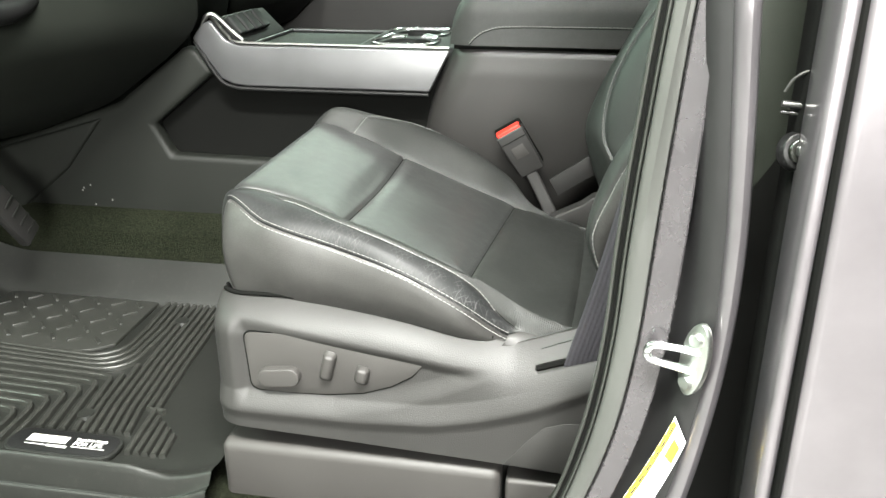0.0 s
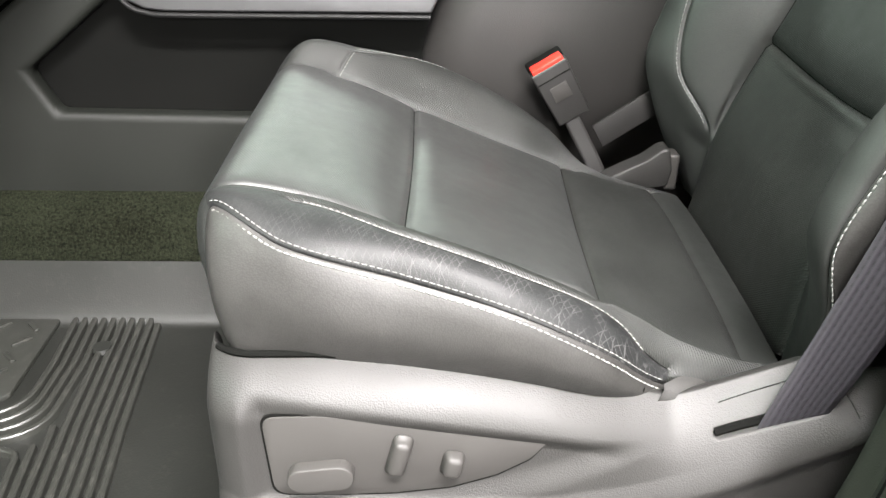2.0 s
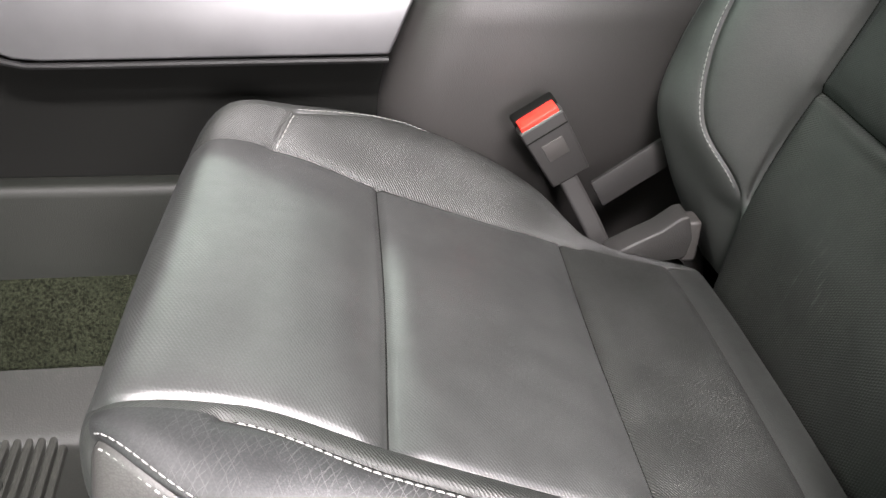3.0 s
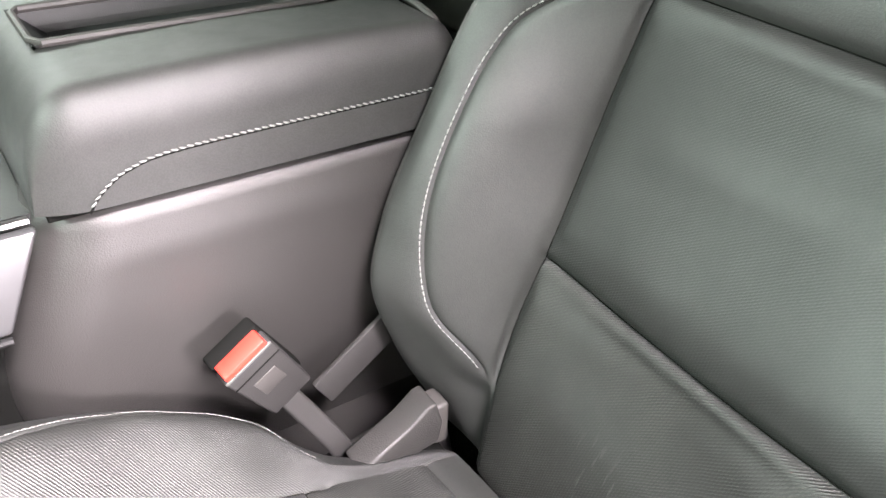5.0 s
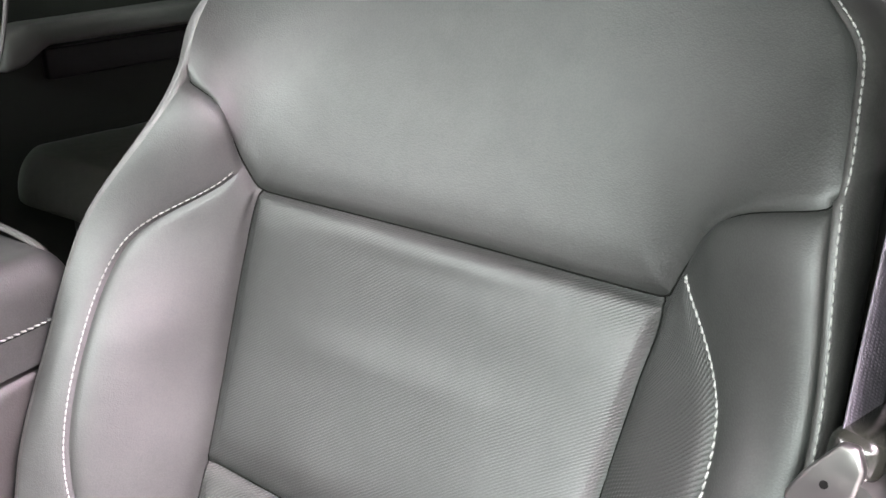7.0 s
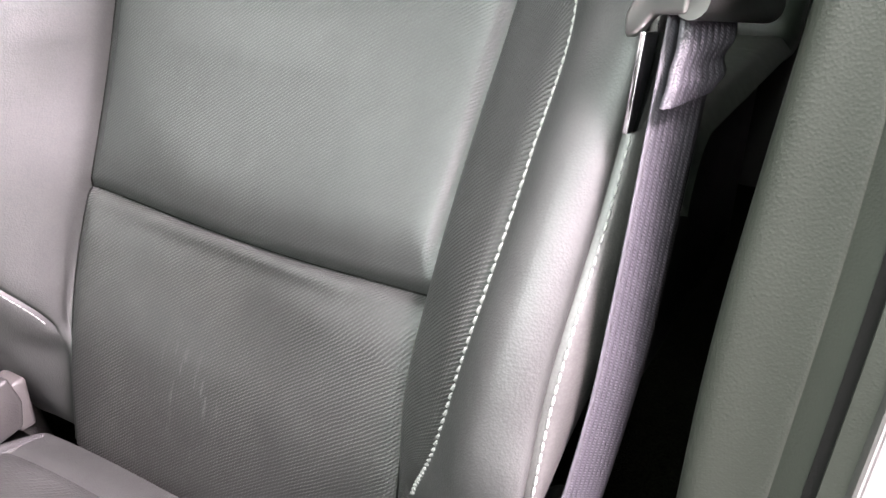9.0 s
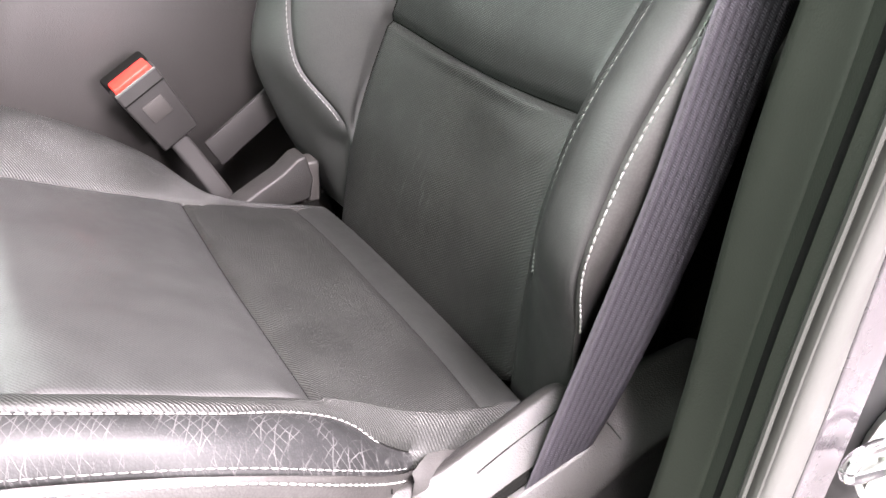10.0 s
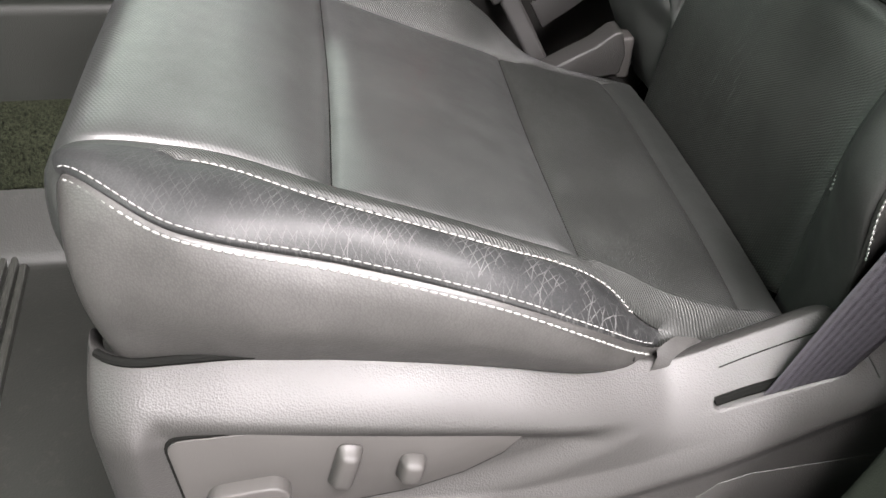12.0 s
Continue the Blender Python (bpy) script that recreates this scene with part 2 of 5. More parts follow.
M_EDGE = plastic("pale_edge_plastic", (0.013, 0.0145, 0.012), 0.36, 900, 0.15, gloss=0.6)
M_CHANNEL = plain("black_channel_paint", (0.004, 0.004, 0.004), 0.46, 0.0, 0.0, 0.1)
M_SEAL = plastic("satin_seal_rubber", (0.036, 0.037, 0.034), 0.45, 900, 0.06, gloss=0.45)
M_FLANGE = plain("grey_flange_paint", (0.100, 0.093, 0.099), 0.26, 0.75, 0.9, 0.1)
M_DULL = plain("dull_steel", (0.075, 0.075, 0.072), 0.42, 0.9)
M_WHITE = plain("label_white", (0.80, 0.80, 0.78), 0.4)
M_LETTER = plain("worn_white_print", (0.42, 0.42, 0.40), 0.6)
M_YELLOW = plain("label_yellow", (0.85, 0.62, 0.02), 0.4)
M_INK = plain("label_ink", (0.02, 0.02, 0.02), 0.5)
M_WALL = plain("hall_wall", (0.48, 0.47, 0.46), 0.7)
M_CONCRETE = plain("hall_floor_concrete", (0.16, 0.157, 0.152), 0.5)
M_HEAD = plain("roof_lining", (0.50, 0.485, 0.475), 0.9)


# ---- shaping ----
def mesh_of(name, verts, faces, smooth=True, uvs=None):
    me = bpy.data.meshes.new(name)
    me.from_pydata([tuple(map(float, v)) for v in verts], [], [tuple(map(int, f)) for f in faces])
    me.validate()
    if uvs is not None:
        layer = me.uv_layers.new(name="metric")
        for loop in me.loops:
            layer.data[loop.index].uv = uvs[loop.vertex_index]
    if smooth:
        me.polygons.foreach_set("use_smooth", [True] * len(me.polygons))
    me.update()
    return me


def thing(name, label, category, group="", kind="", at=(0, 0, 0)):
    ob = new(name)
    ob.location = at
    ob.empty_display_size = 0.02
    return tagged(ob, label, category, group, kind)


def put(name, me, material, parent=None, label="", kind=""):
    """Links a mesh, given in world metres, as one object."""
    ob = new(name, me)
    me.materials.append(material)
    if parent is not None:
        ob.parent = parent
        where = Vector((0, 0, 0))
        up = parent
        while up is not None:
            where += up.location
            up = up.parent
        ob.location = -where
    if label or kind:
        tagged(ob, label, kind=kind)
    return ob


def part(name, bm, material, parent, label="", kind="", smooth=True):
    me = bpy.data.meshes.new(name)
    bmesh.ops.recalc_face_normals(bm, faces=bm.faces)
    bm.to_mesh(me)
    bm.free()
    if smooth:
        me.polygons.foreach_set("use_smooth", [True] * len(me.polygons))
        me.set_sharp_from_angle(angle=radians(38))
    return put(name, me, material, parent, label, kind)


def box(lo, hi, bevel=0.004, segments=3, m=None):
    bm = bmesh.new()
    bmesh.ops.create_cube(bm, size=1)
    size = [b - a for a, b in zip(lo, hi)]
    mid = [(a + b) / 2 for a, b in zip(lo, hi)]
    bmesh.ops.scale(bm, vec=size, verts=bm.verts)
    if bevel:
        bmesh.ops.bevel(bm, geom=list(bm.edges), offset=min(bevel, min(size) * 0.45), segments=segments, profile=0.5, affect="EDGES")
    bmesh.ops.translate(bm, vec=mid, verts=bm.verts)
    if m is not None:
        bmesh.ops.transform(bm, matrix=m, verts=bm.verts)
    return bm


def prism(outline, axis, lo, hi, bevel=0.003, segments=2, m=None):
    """An outline of (a, b) pairs, drawn out along an axis between lo and hi. The pairs are the other two axes in order."""
    bm = bmesh.new()
    ends = []
    for c in (lo, hi):
        ring = []
        for a, b in outline:
            p = [a, b]
            p.insert("xyz".index(axis), c)
            ring.append(bm.verts.new(p))
        ends.append(ring)
    bm.faces.new(ends[0])
    bm.faces.new(ends[1][::-1])
    n = len(outline)
    for k in range(n):
        bm.faces.new((ends[0][k], ends[0][(k + 1) % n], ends[1][(k + 1) % n], ends[1][k]))
    bmesh.ops.recalc_face_normals(bm, faces=bm.faces)
    if bevel:
        bmesh.ops.bevel(bm, geom=list(bm.edges), offset=bevel, segments=segments, profile=0.5, affect="EDGES", clamp_overlap=True)
    if m is not None:
        bmesh.ops.transform(bm, matrix=m, verts=bm.verts)
    return bm


def rod(points, radius, sides=10, closed=False):
    """A round bar along points."""
    pts = [Vector(p) for p in points]
    bm = bmesh.new()
    rings = []
    n = len(pts)
    for k, p in enumerate(pts):
        if closed:
            way = (pts[(k + 1) % n] - pts[k - 1]).normalized()
        else:
            way = (pts[min(k + 1, n - 1)] - pts[max(k - 1, 0)]).normalized()
        turn = way.to_track_quat("Z", "Y")
        r = radius[k] if isinstance(radius, (list, tuple)) else radius
        rings.append([bm.verts.new(p + turn @ Vector((r * math.cos(2 * math.pi * s / sides), r * math.sin(2 * math.pi * s / sides), 0))) for s in range(sides)])
    spans = range(n) if closed else range(n - 1)
    for k in spans:
        a, b = rings[k], rings[(k + 1) % n]
        for s in range(sides):
            bm.faces.new((a[s], a[(s + 1) % sides], b[(s + 1) % sides], b[s]))
    if not closed:
        bm.faces.new(rings[0][::-1])
        bm.faces.new(rings[-1])
    return bm


def glide(knots, n):
    """n points on a smooth curve through the knots (Catmull-Rom)."""
    k = np.array(knots, float)
    ext = np.vstack([2 * k[0] - k[1], k, 2 * k[-1] - k[-2]])
    t = np.linspace(0, len(k) - 1, n)
    i = np.clip(t.astype(int), 0, len(k) - 2)
    f = (t - i)[:, None]
    a, b, c, d = ext[i], ext[i + 1], ext[i + 2], ext[i + 3]
    return 0.5 * (2 * b + (c - a) * f + (2 * a - 5 * b + 4 * c - d) * f**2 + (3 * b - a - 3 * c + d) * f**3)


def spaced(counts):
    """Parameters over several spans, drawn closer together near the span ends."""
    out = [0.0]
    for k, n in enumerate(counts):
        s = np.arange(1, n + 1) / n
        out += list(k + 0.5 * s + 0.5 * (0.5 - 0.5 * np.cos(np.pi * s)))
    return np.array(out)


def sample(lines, ts, axis, breaks=(), weight=None, calm=None):
    """A smooth curve through the knots along one axis of a block, with due regard to their uneven spacing."""
    a = np.moveaxis(np.array(lines, float), axis, 0)
    h = np.maximum(np.linalg.norm(np.diff(a, axis=0), axis=-1, keepdims=True), 1e-4)
    slope = np.diff(a, axis=0) / h
    inner = (slope[1:] * h[:-1] + slope[:-1] * h[1:]) / (h[1:] + h[:-1])
    if calm is not None:
        even = (slope[:-1] * h[:-1] + slope[1:] * h[1:]) / (h[1:] + h[:-1])
        inner = inner * (1 - calm[:, None]) + even * calm[:, None]
    before = np.concatenate([slope[:1], inner, slope[-1:]])
    after = before.copy()
    for k in breaks:
        w = 1.0 if weight is None else weight[:, None]
        before[k] = before[k] * (1 - w) + slope[k - 1] * w
        after[k] = after[k] * (1 - w) + slope[k] * w
    i = np.clip(ts.astype(int), 0, len(a) - 2)
    f = (ts - i).reshape((-1,) + (1,) * (a.ndim - 1))
    p, q, hh = a[i], a[i + 1], h[i]
    m, k = after[i] * hh, before[i + 1] * hh
    out = (2 * f**3 - 3 * f**2 + 1) * p + (f**3 - 2 * f**2 + f) * m + (3 * f**2 - 2 * f**3) * q + (f**3 - f**2) * k
    return np.moveaxis(out, 0, axis)


def normals_of(P):
    du, dv = np.gradient(P, axis=1), np.gradient(P, axis=0)
    n = np.cross(du, dv)
    return n / np.maximum(np.linalg.norm(n, axis=2, keepdims=True), 1e-9)


def seam_path(xs, ys, zs):
    """The run of a seam or a swell of the upholstery, station by station."""
    return list(zip(xs, ys, zs))


class Quilt:
    """An upholstered form: lines of knots across it, sewn along its seams. v counts the lines, u the stations along them."""

    def __init__(self, lines, vcounts, ucounts, outward, breaks=(), until=99.0, calm_from=99.0):
        self.vs, self.us = spaced(vcounts), spaced(ucounts)
        self.P = sample(sample(lines, self.us, 1), self.vs, 0, breaks, np.clip((until - self.us) / 0.4, 0, 1), np.clip((self.us - calm_from) / 0.2, 0, 1))
        N = normals_of(self.P)
        mid = N[len(self.vs) // 2, len(self.us) // 2]
        self.N = N if mid @ np.array(outward) > 0 else -N
        self.flip = not (mid @ np.array(outward) > 0)
        self.base, self.lay = self.P.copy(), self.N.copy()

    def v(self, k):
        return int(np.argmin(abs(self.vs - k)))

    def u(self, k):
        return int(np.argmin(abs(self.us - k)))

    def line(self, v=None, u=None, span=None):
        """Points and normals of a seam: along line v between stations, or along station u between lines."""
        if v is not None:
            a, b = (self.u(s) for s in span) if span else (0, len(self.us) - 1)
            return self.P[self.v(v), a : b + 1], self.lay[self.v(v), a : b + 1]
        a, b = (self.v(s) for s in span) if span else (0, len(self.vs) - 1)
        return self.P[a : b + 1, self.u(u)], self.lay[a : b + 1, self.u(u)]

    def stretch(self, v, u, turns=1500):
        """Draws the hide tight between the edges of a panel, like a stretched skin."""
        v0, v1, u0, u1 = self.v(v[0]), self.v(v[1]) + 1, self.u(u[0]), self.u(u[1]) + 1
        S = self.P[v0:v1, u0:u1]
        for _ in range(turns):
            S[1:-1, 1:-1] = 0.25 * (S[2:, 1:-1] + S[:-2, 1:-1] + S[1:-1, 2:] + S[1:-1, :-2])
        self.N = normals_of(self.P) * (-1 if self.flip else 1)
        self.base, self.lay = self.P.copy(), self.N.copy()

    def sew(self, seams):
        """Seams of (v, u, span, groove depth, groove width, sag depth, sag width)."""
        drop = np.zeros(self.P.shape[:2])
        flat = self.base.reshape(-1, 3)
        for v, u, span, deep, wide, sag, sagw in seams:
            pts, _ = self.line(v, u, span)
            d = np.full(len(flat), 9.0)
            for a in range(0, len(pts)):
                d = np.minimum(d, ((flat - pts[a]) ** 2).sum(1))
            d = np.sqrt(d).reshape(drop.shape)
            if u is not None:
                d = d + 0.5 * np.maximum(0, np.maximum(span[0] - self.vs, self.vs - span[1]))[:, None]
            drop = np.maximum(drop, deep * np.exp(-((d / wide) ** 2)) + sag * np.exp(-((d / sagw) ** 2)))
        self.P = self.P - self.N * drop[..., None]
        self.N = normals_of(self.P) * (-1 if self.flip else 1)

    def swell(self, u, wide, amount, v):
        """Fills out (or draws in) a band along station u between two lines."""
        along = np.exp(-(((self.us - u) / wide) ** 2))
        across = np.clip((self.vs - v[0]) / 0.8, 0, 1) * np.clip((v[1] - self.vs) / 0.8, 0, 1)
        across = across * across * (3 - 2 * across)
        self.P = self.P + self.N * (amount * across[:, None] * along[None, :])[..., None]

    def piece(self, name, material, parent, v, u, label=""):
        v0, v1, u0, u1 = self.v(v[0]), self.v(v[1]), self.u(u[0]), self.u(u[1])
        P = self.P[v0 : v1 + 1, u0 : u1 + 1]
        nv, nu = P.shape[:2]
        lv = np.r_[0, np.cumsum(np.linalg.norm(np.diff(P[:, nu // 2], axis=0), axis=1))]
        lu = np.r_[0, np.cumsum(np.linalg.norm(np.diff(P[nv // 2], axis=0), axis=1))]
        uvs = [(lu[b], lv[a]) for a in range(nv) for b in range(nu)]
        faces = []
        for a in range(nv - 1):
            for b in range(nu - 1):
                q = (a * nu + b, a * nu + b + 1, (a + 1) * nu + b + 1, (a + 1) * nu + b)
                faces.append(q[::-1] if self.flip else q)
        ob = put(name, mesh_of(name, P.reshape(-1, 3), faces, True, uvs), material, parent, label)
        return ob


def stitches(name, pts, nrm, parent, shift=0.0, side=(0, 0, 1), length=0.0047, pitch=0.0054, thick=0.0007, lift=0.0006, material=None, slant=0.0, cloth=None):
    """A row of thread stitches laid on a seam, shifted sideways from it."""
    pts, nrm = np.array(pts, float), np.array(nrm, float)
    way = np.gradient(pts, axis=0)
    way /= np.maximum(np.linalg.norm(way, axis=1, keepdims=True), 1e-9)
    aside = np.cross(way, nrm)
    aside /= np.maximum(np.linalg.norm(aside, axis=1, keepdims=True), 1e-9)
    aside *= np.sign(aside @ np.array(side, float))[:, None]
    pts = pts + aside * shift
    if cloth is not None:
        flat = cloth.P.reshape(-1, 3)
        high = []
        for q, m in zip(pts, nrm):
            off = flat - q
            up = off @ m
            aside2 = (off**2).sum(1) - up**2 + 9.0 * (abs(up) > 0.012)
            high.append(up[aside2.argmin()])
        high = np.array(high)
        high = np.convolve(np.pad(high, 3, "edge"), np.ones(7) / 7, "valid")
        pts = pts + nrm * high[:, None]
    pts = pts + nrm * lift
    d = np.r_[0, np.cumsum(np.linalg.norm(np.diff(pts, axis=0), axis=1))]
    verts, faces = [], []
    for s in np.arange(pitch, d[-1] - pitch, pitch):
        p = np.array([np.interp(s, d, pts[:, k]) for k in range(3)])
        t = np.array([np.interp(s, d, way[:, k]) for k in range(3)])
        n = np.array([np.interp(s, d, nrm[:, k]) for k in range(3)])
        a = np.cross(t, n)
        t = t + a * slant
        base = len(verts)
        for along, w, h in ((-0.5, 0.35, -0.6), (-0.25, 1.0, 0.0), (0.25, 1.0, 0.0), (0.5, 0.35, -0.6)):
            c = p + t * along * length + n * thick * h
            for da, dn in ((-1, 0), (0, 1), (1, 0), (0, -1)):
                verts.append(c + a * da * w * thick + n * dn * w * thick)
        for k in range(3):
            for s4 in range(4):
                faces.append((base + 4 * k + s4, base + 4 * k + (s4 + 1) % 4, base + 4 * k + 4 + (s4 + 1) % 4, base + 4 * k + 4 + s4))
        faces.append((base + 3, base + 2, base + 1, base))
        faces.append((base + 12, base + 13, base + 14, base + 15))
    return put(name, mesh_of(name, verts, faces), material or M_THREAD, parent, "row of pale grey thread stitches", "stuff")


# ---- the hall and the truck's shell ----
def slab(name, lo, hi, material, label="", bevel=0.0, category=""):
    ob = part(name, box(lo, hi, bevel), material, None, smooth=bool(bevel))
    return tagged(ob, label, category, kind="structure")


slab("ground", (-9, -8, -0.72), (9, 9, -0.62), M_CONCRETE, "grey concrete floor of the hall", category="floor")
slab("wall_south", (-9, -4.1, -0.62), (9, -4.0, 2.5), M_WALL, "plain white hall wall", category="wall")
slab("wall_north", (-9, 8.0, -0.62), (9, 8.1, 2.5), M_WALL, "plain white hall wall", category="wall")
slab("wall_west", (-8.1, -4.0, -0.62), (-8.0, 8.0, 2.5), M_WALL, "plain white hall wall", category="wall")
slab("wall_east", (8.0, -4.0, -0.62), (8.1, 8.0, 2.5), M_WALL, "plain white hall wall", category="wall")
slab("ceiling", (-9, -4.1, 2.5), (9, 8.1, 2.6), M_WALL, "white hall ceiling", category="ceiling")

slab("cab_floor", (-1.45, 0.76, -0.06), (1.5, 2.32, -0.018), M_CARPET, "dark carpeted cab floor", category="floor")
slab("sill", (-1.45, 0.62, -0.20), (0.02, 0.735, -0.045), M_DARK, "dark plastic door sill", 0.01, "sill")
# out of view; limits light into the cab and reflects some onto the seat
slab("cab_roof", (-0.45, 0.74, 1.28), (1.55, 2.30, 1.32), M_HEAD, "pale roof lining", category="ceiling")
slab("cab_back", (1.5, 0.72, -0.1), (1.55, 2.32, 1.28), M_CONSOLE, "dark rear wall of the cab", category="wall")
slab("firewall", (-1.5, 0.72, -0.1), (-1.45, 2.32, 0.62), M_CARPET, "dark carpeted firewall", category="wall")

slab("rear_sill", (0.03, 0.62, -0.20), (1.5, 0.80, -0.024), M_DARK, "dark plastic rear door sill", 0.004, "sill")

# unseen panes, added and tinted to keep the cabin behind the seats dark
M_TINT = shader("tinted_glass")[0]
M_TINT.node_tree.nodes["Principled BSDF"].inputs["Base Color"].default_value = (0.03, 0.035, 0.03, 1)
M_TINT.node_tree.nodes["Principled BSDF"].inputs["Roughness"].default_value = 0.03
M_TINT.node_tree.nodes["Principled BSDF"].inputs["Transmission Weight"].default_value = 0.9
slab("window_1", (0.20, 0.645, 0.70), (1.50, 0.650, 1.27), M_TINT, "added tinted pane that darkens the rear cabin", category="window")
slab("window_2", (0.29, 2.270, 0.68), (1.50, 2.275, 1.27), M_TINT, "added tinted pane that darkens the rear cabin", category="window")
slab("roof_rail", (-0.45, 0.62, 1.24), (1.55, 0.74, 1.34), M_PAINT, "dark painted roof rail over the doors", 0.01, "roof rail")

# ---- driver's seat ----
seat = thing("driver_seat", "black leather driver's seat with pale stitching and a worn side bolster", "car seat", at=(-0.2, 1.04, 0.0))

side_hem = seam_path((-0.395, -0.402, -0.402, -0.34, -0.27, -0.19, -0.12, -0.06, 0.02), (0.85, 0.842, 0.834, 0.827, 0.826, 0.823, 0.826, 0.838, 0.85), (0.215, 0.222, 0.232, 0.232, 0.226, 0.216, 0.2, 0.19, 0.172))
side_bulge = seam_path((-0.408, -0.417, -0.415, -0.35, -0.27, -0.19, -0.12, -0.068, 0.026), (0.852, 0.845, 0.838, 0.814, 0.807, 0.801, 0.805, 0.828, 0.838), (0.235, 0.268, 0.298, 0.288, 0.276, 0.262, 0.234, 0.205, 0.182))
outer_welt = seam_path((-0.413, -0.428, -0.423, -0.36, -0.27, -0.18, -0.12, -0.065, 0.03), (0.862, 0.868, 0.87, 0.829, 0.815, 0.8, 0.803, 0.83, 0.834), (0.24, 0.3, 0.349, 0.339, 0.318, 0.294, 0.262, 0.214, 0.192))
bolster_ridge = seam_path((-0.415, -0.431, -0.424, -0.352, -0.27, -0.183, -0.115, -0.064, 0.032), (0.873, 0.88, 0.877, 0.856, 0.832, 0.818, 0.825, 0.833, 0.838), (0.24, 0.3, 0.353, 0.354, 0.338, 0.313, 0.277, 0.22, 0.2))
bolster_seam = seam_path((-0.416, -0.433, -0.423, -0.352, -0.27, -0.183, -0.11, -0.062, 0.034), (0.885, 0.893, 0.884, 0.882, 0.848, 0.834, 0.844, 0.837, 0.844), (0.24, 0.3, 0.356, 0.352, 0.341, 0.315, 0.273, 0.226, 0.206))
panel_edge = seam_path((-0.416, -0.434, -0.419, -0.35, -0.271, -0.19, -0.116, -0.052, 0.036), (0.902, 0.91, 0.892, 0.895, 0.873, 0.862, 0.857, 0.854, 0.858), (0.24, 0.3, 0.358, 0.351, 0.333, 0.306, 0.279, 0.241, 0.212))
cushion_middle = seam_path((-0.418, -0.438, -0.412, -0.34, -0.268, -0.19, -0.108, -0.04, 0.042), (1.04, 1.04, 1.04, 1.04, 1.04, 1.04, 1.04, 1.04, 1.04), (0.24, 0.3, 0.364, 0.354, 0.324, 0.296, 0.26, 0.234, 0.213))
far_panel_edge = seam_path((-0.412, -0.43, -0.405, -0.36, -0.27, -0.19, -0.097, -0.04, 0.042), (1.19, 1.19, 1.2, 1.214, 1.19, 1.202, 1.213, 1.212, 1.206), (0.24, 0.3, 0.366, 0.353, 0.325, 0.287, 0.247, 0.226, 0.209))
far_ridge = seam_path((-0.402, -0.42, -0.392, -0.342, -0.26, -0.185, -0.11, -0.07, 0.032), (1.25, 1.248, 1.236, 1.248, 1.272, 1.286, 1.278, 1.238, 1.224), (0.24, 0.3, 0.384, 0.373, 0.353, 0.316, 0.268, 0.238, 0.205))
far_side = seam_path((-0.392, -0.4, -0.368, -0.32, -0.25, -0.18, -0.11, -0.06, 0.024), (1.27, 1.282, 1.284, 1.293, 1.302, 1.306, 1.297, 1.262, 1.24), (0.23, 0.28, 0.345, 0.35, 0.33, 0.29, 0.245, 0.215, 0.19))
far_hem = seam_path((-0.38, -0.38, -0.35, -0.31, -0.25, -0.18, -0.11, -0.06, 0.024), (1.262, 1.274, 1.282, 1.29, 1.296, 1.298, 1.29, 1.262, 1.244), (0.18, 0.19, 0.2, 0.2, 0.195, 0.185, 0.175, 0.17, 0.16))
for k in (3, 4, 5, 6):
    x, y, z = bolster_ridge[k]
    bolster_ridge[k] = (x, y, z - 0.0045)
for line, out in ((bolster_ridge, 0.004), (bolster_seam, 0.006), (panel_edge, 0.009), (cushion_middle, 0.014), (far_panel_edge, 0.013), (far_ridge, 0.010)):
    x, y, z = line[1]
    line[1] = (x - out, y, z + 0.008)
for line, out, top in ((cushion_middle, -0.003, 0.0), (far_panel_edge, 0.004, 0.006), (far_ridge, 0.004, 0.006)):
    (x, y, z), (x2, y2, z2) = line[1:3]
    line[1:3] = [(x - out, y, z), (x2 - top, y2, z2)]
CUSHION = [side_hem, side_bulge, outer_welt, bolster_ridge, bolster_seam, panel_edge, cushion_middle, far_panel_edge, far_ridge, far_side, far_hem]
cush = Quilt(CUSHION, (8, 12, 10, 10, 10, 36, 36, 16, 10, 10), (8, 10, 16, 24, 24, 24, 20, 20), (0, 0, 1), (2, 5, 7), 7.2, 6.6)
cush.sew([
    (2, None, (1, 8), 0.0030, 0.0022, 0.0030, 0.010),
    (4, None, (2.9, 7), 0.0028, 0.0022, 0.0030, 0.009),
    (5, None, (1.8, 6), 0.0025, 0.0020, 0.0020, 0.010),
    (7, None, (3, 6.3), 0.0030, 0.0022, 0.0025, 0.010),
    (8, None, (3, 7), 0.0025, 0.0020, 0.0015, 0.008),
    (None, 3, (7, 8), 0.0025, 0.0020, 0.0, 0.01),
    (None, 4, (5, 7), 0.0040, 0.0030, 0.0050, 0.018),
    (None, 6, (5, 7), 0.0030, 0.0024, 0.0050, 0.018),
    (None, 7.6, (5, 7), 0.0020, 0.0024, 0.0015, 0.008),
])
cush.swell(4.16, 0.14, 0.0028, (5, 7))
cush.swell(6.18, 0.16, 0.0024, (5, 7))
cush.swell(3.78, 0.16, -0.0016, (5, 7))
cush.piece("front_panel", M_SOFT, seat, (5, 7), (0, 4), "smooth black leather front panel of the cushion")
cush.piece("middle_panel", M_SOFT, seat, (5, 7), (4, 6), "finely perforated black leather middle panel")
cush.piece("rear_panel", M_PERF, seat, (5, 7), (6, 7.6), "perforated black leather rear panel")
cush.piece("rear_lip", M_LEATHER, seat, (5, 7), (7.6, 8))
cush.piece("front_corner", M_LEATHER, seat, (2, 5), (0, 2))
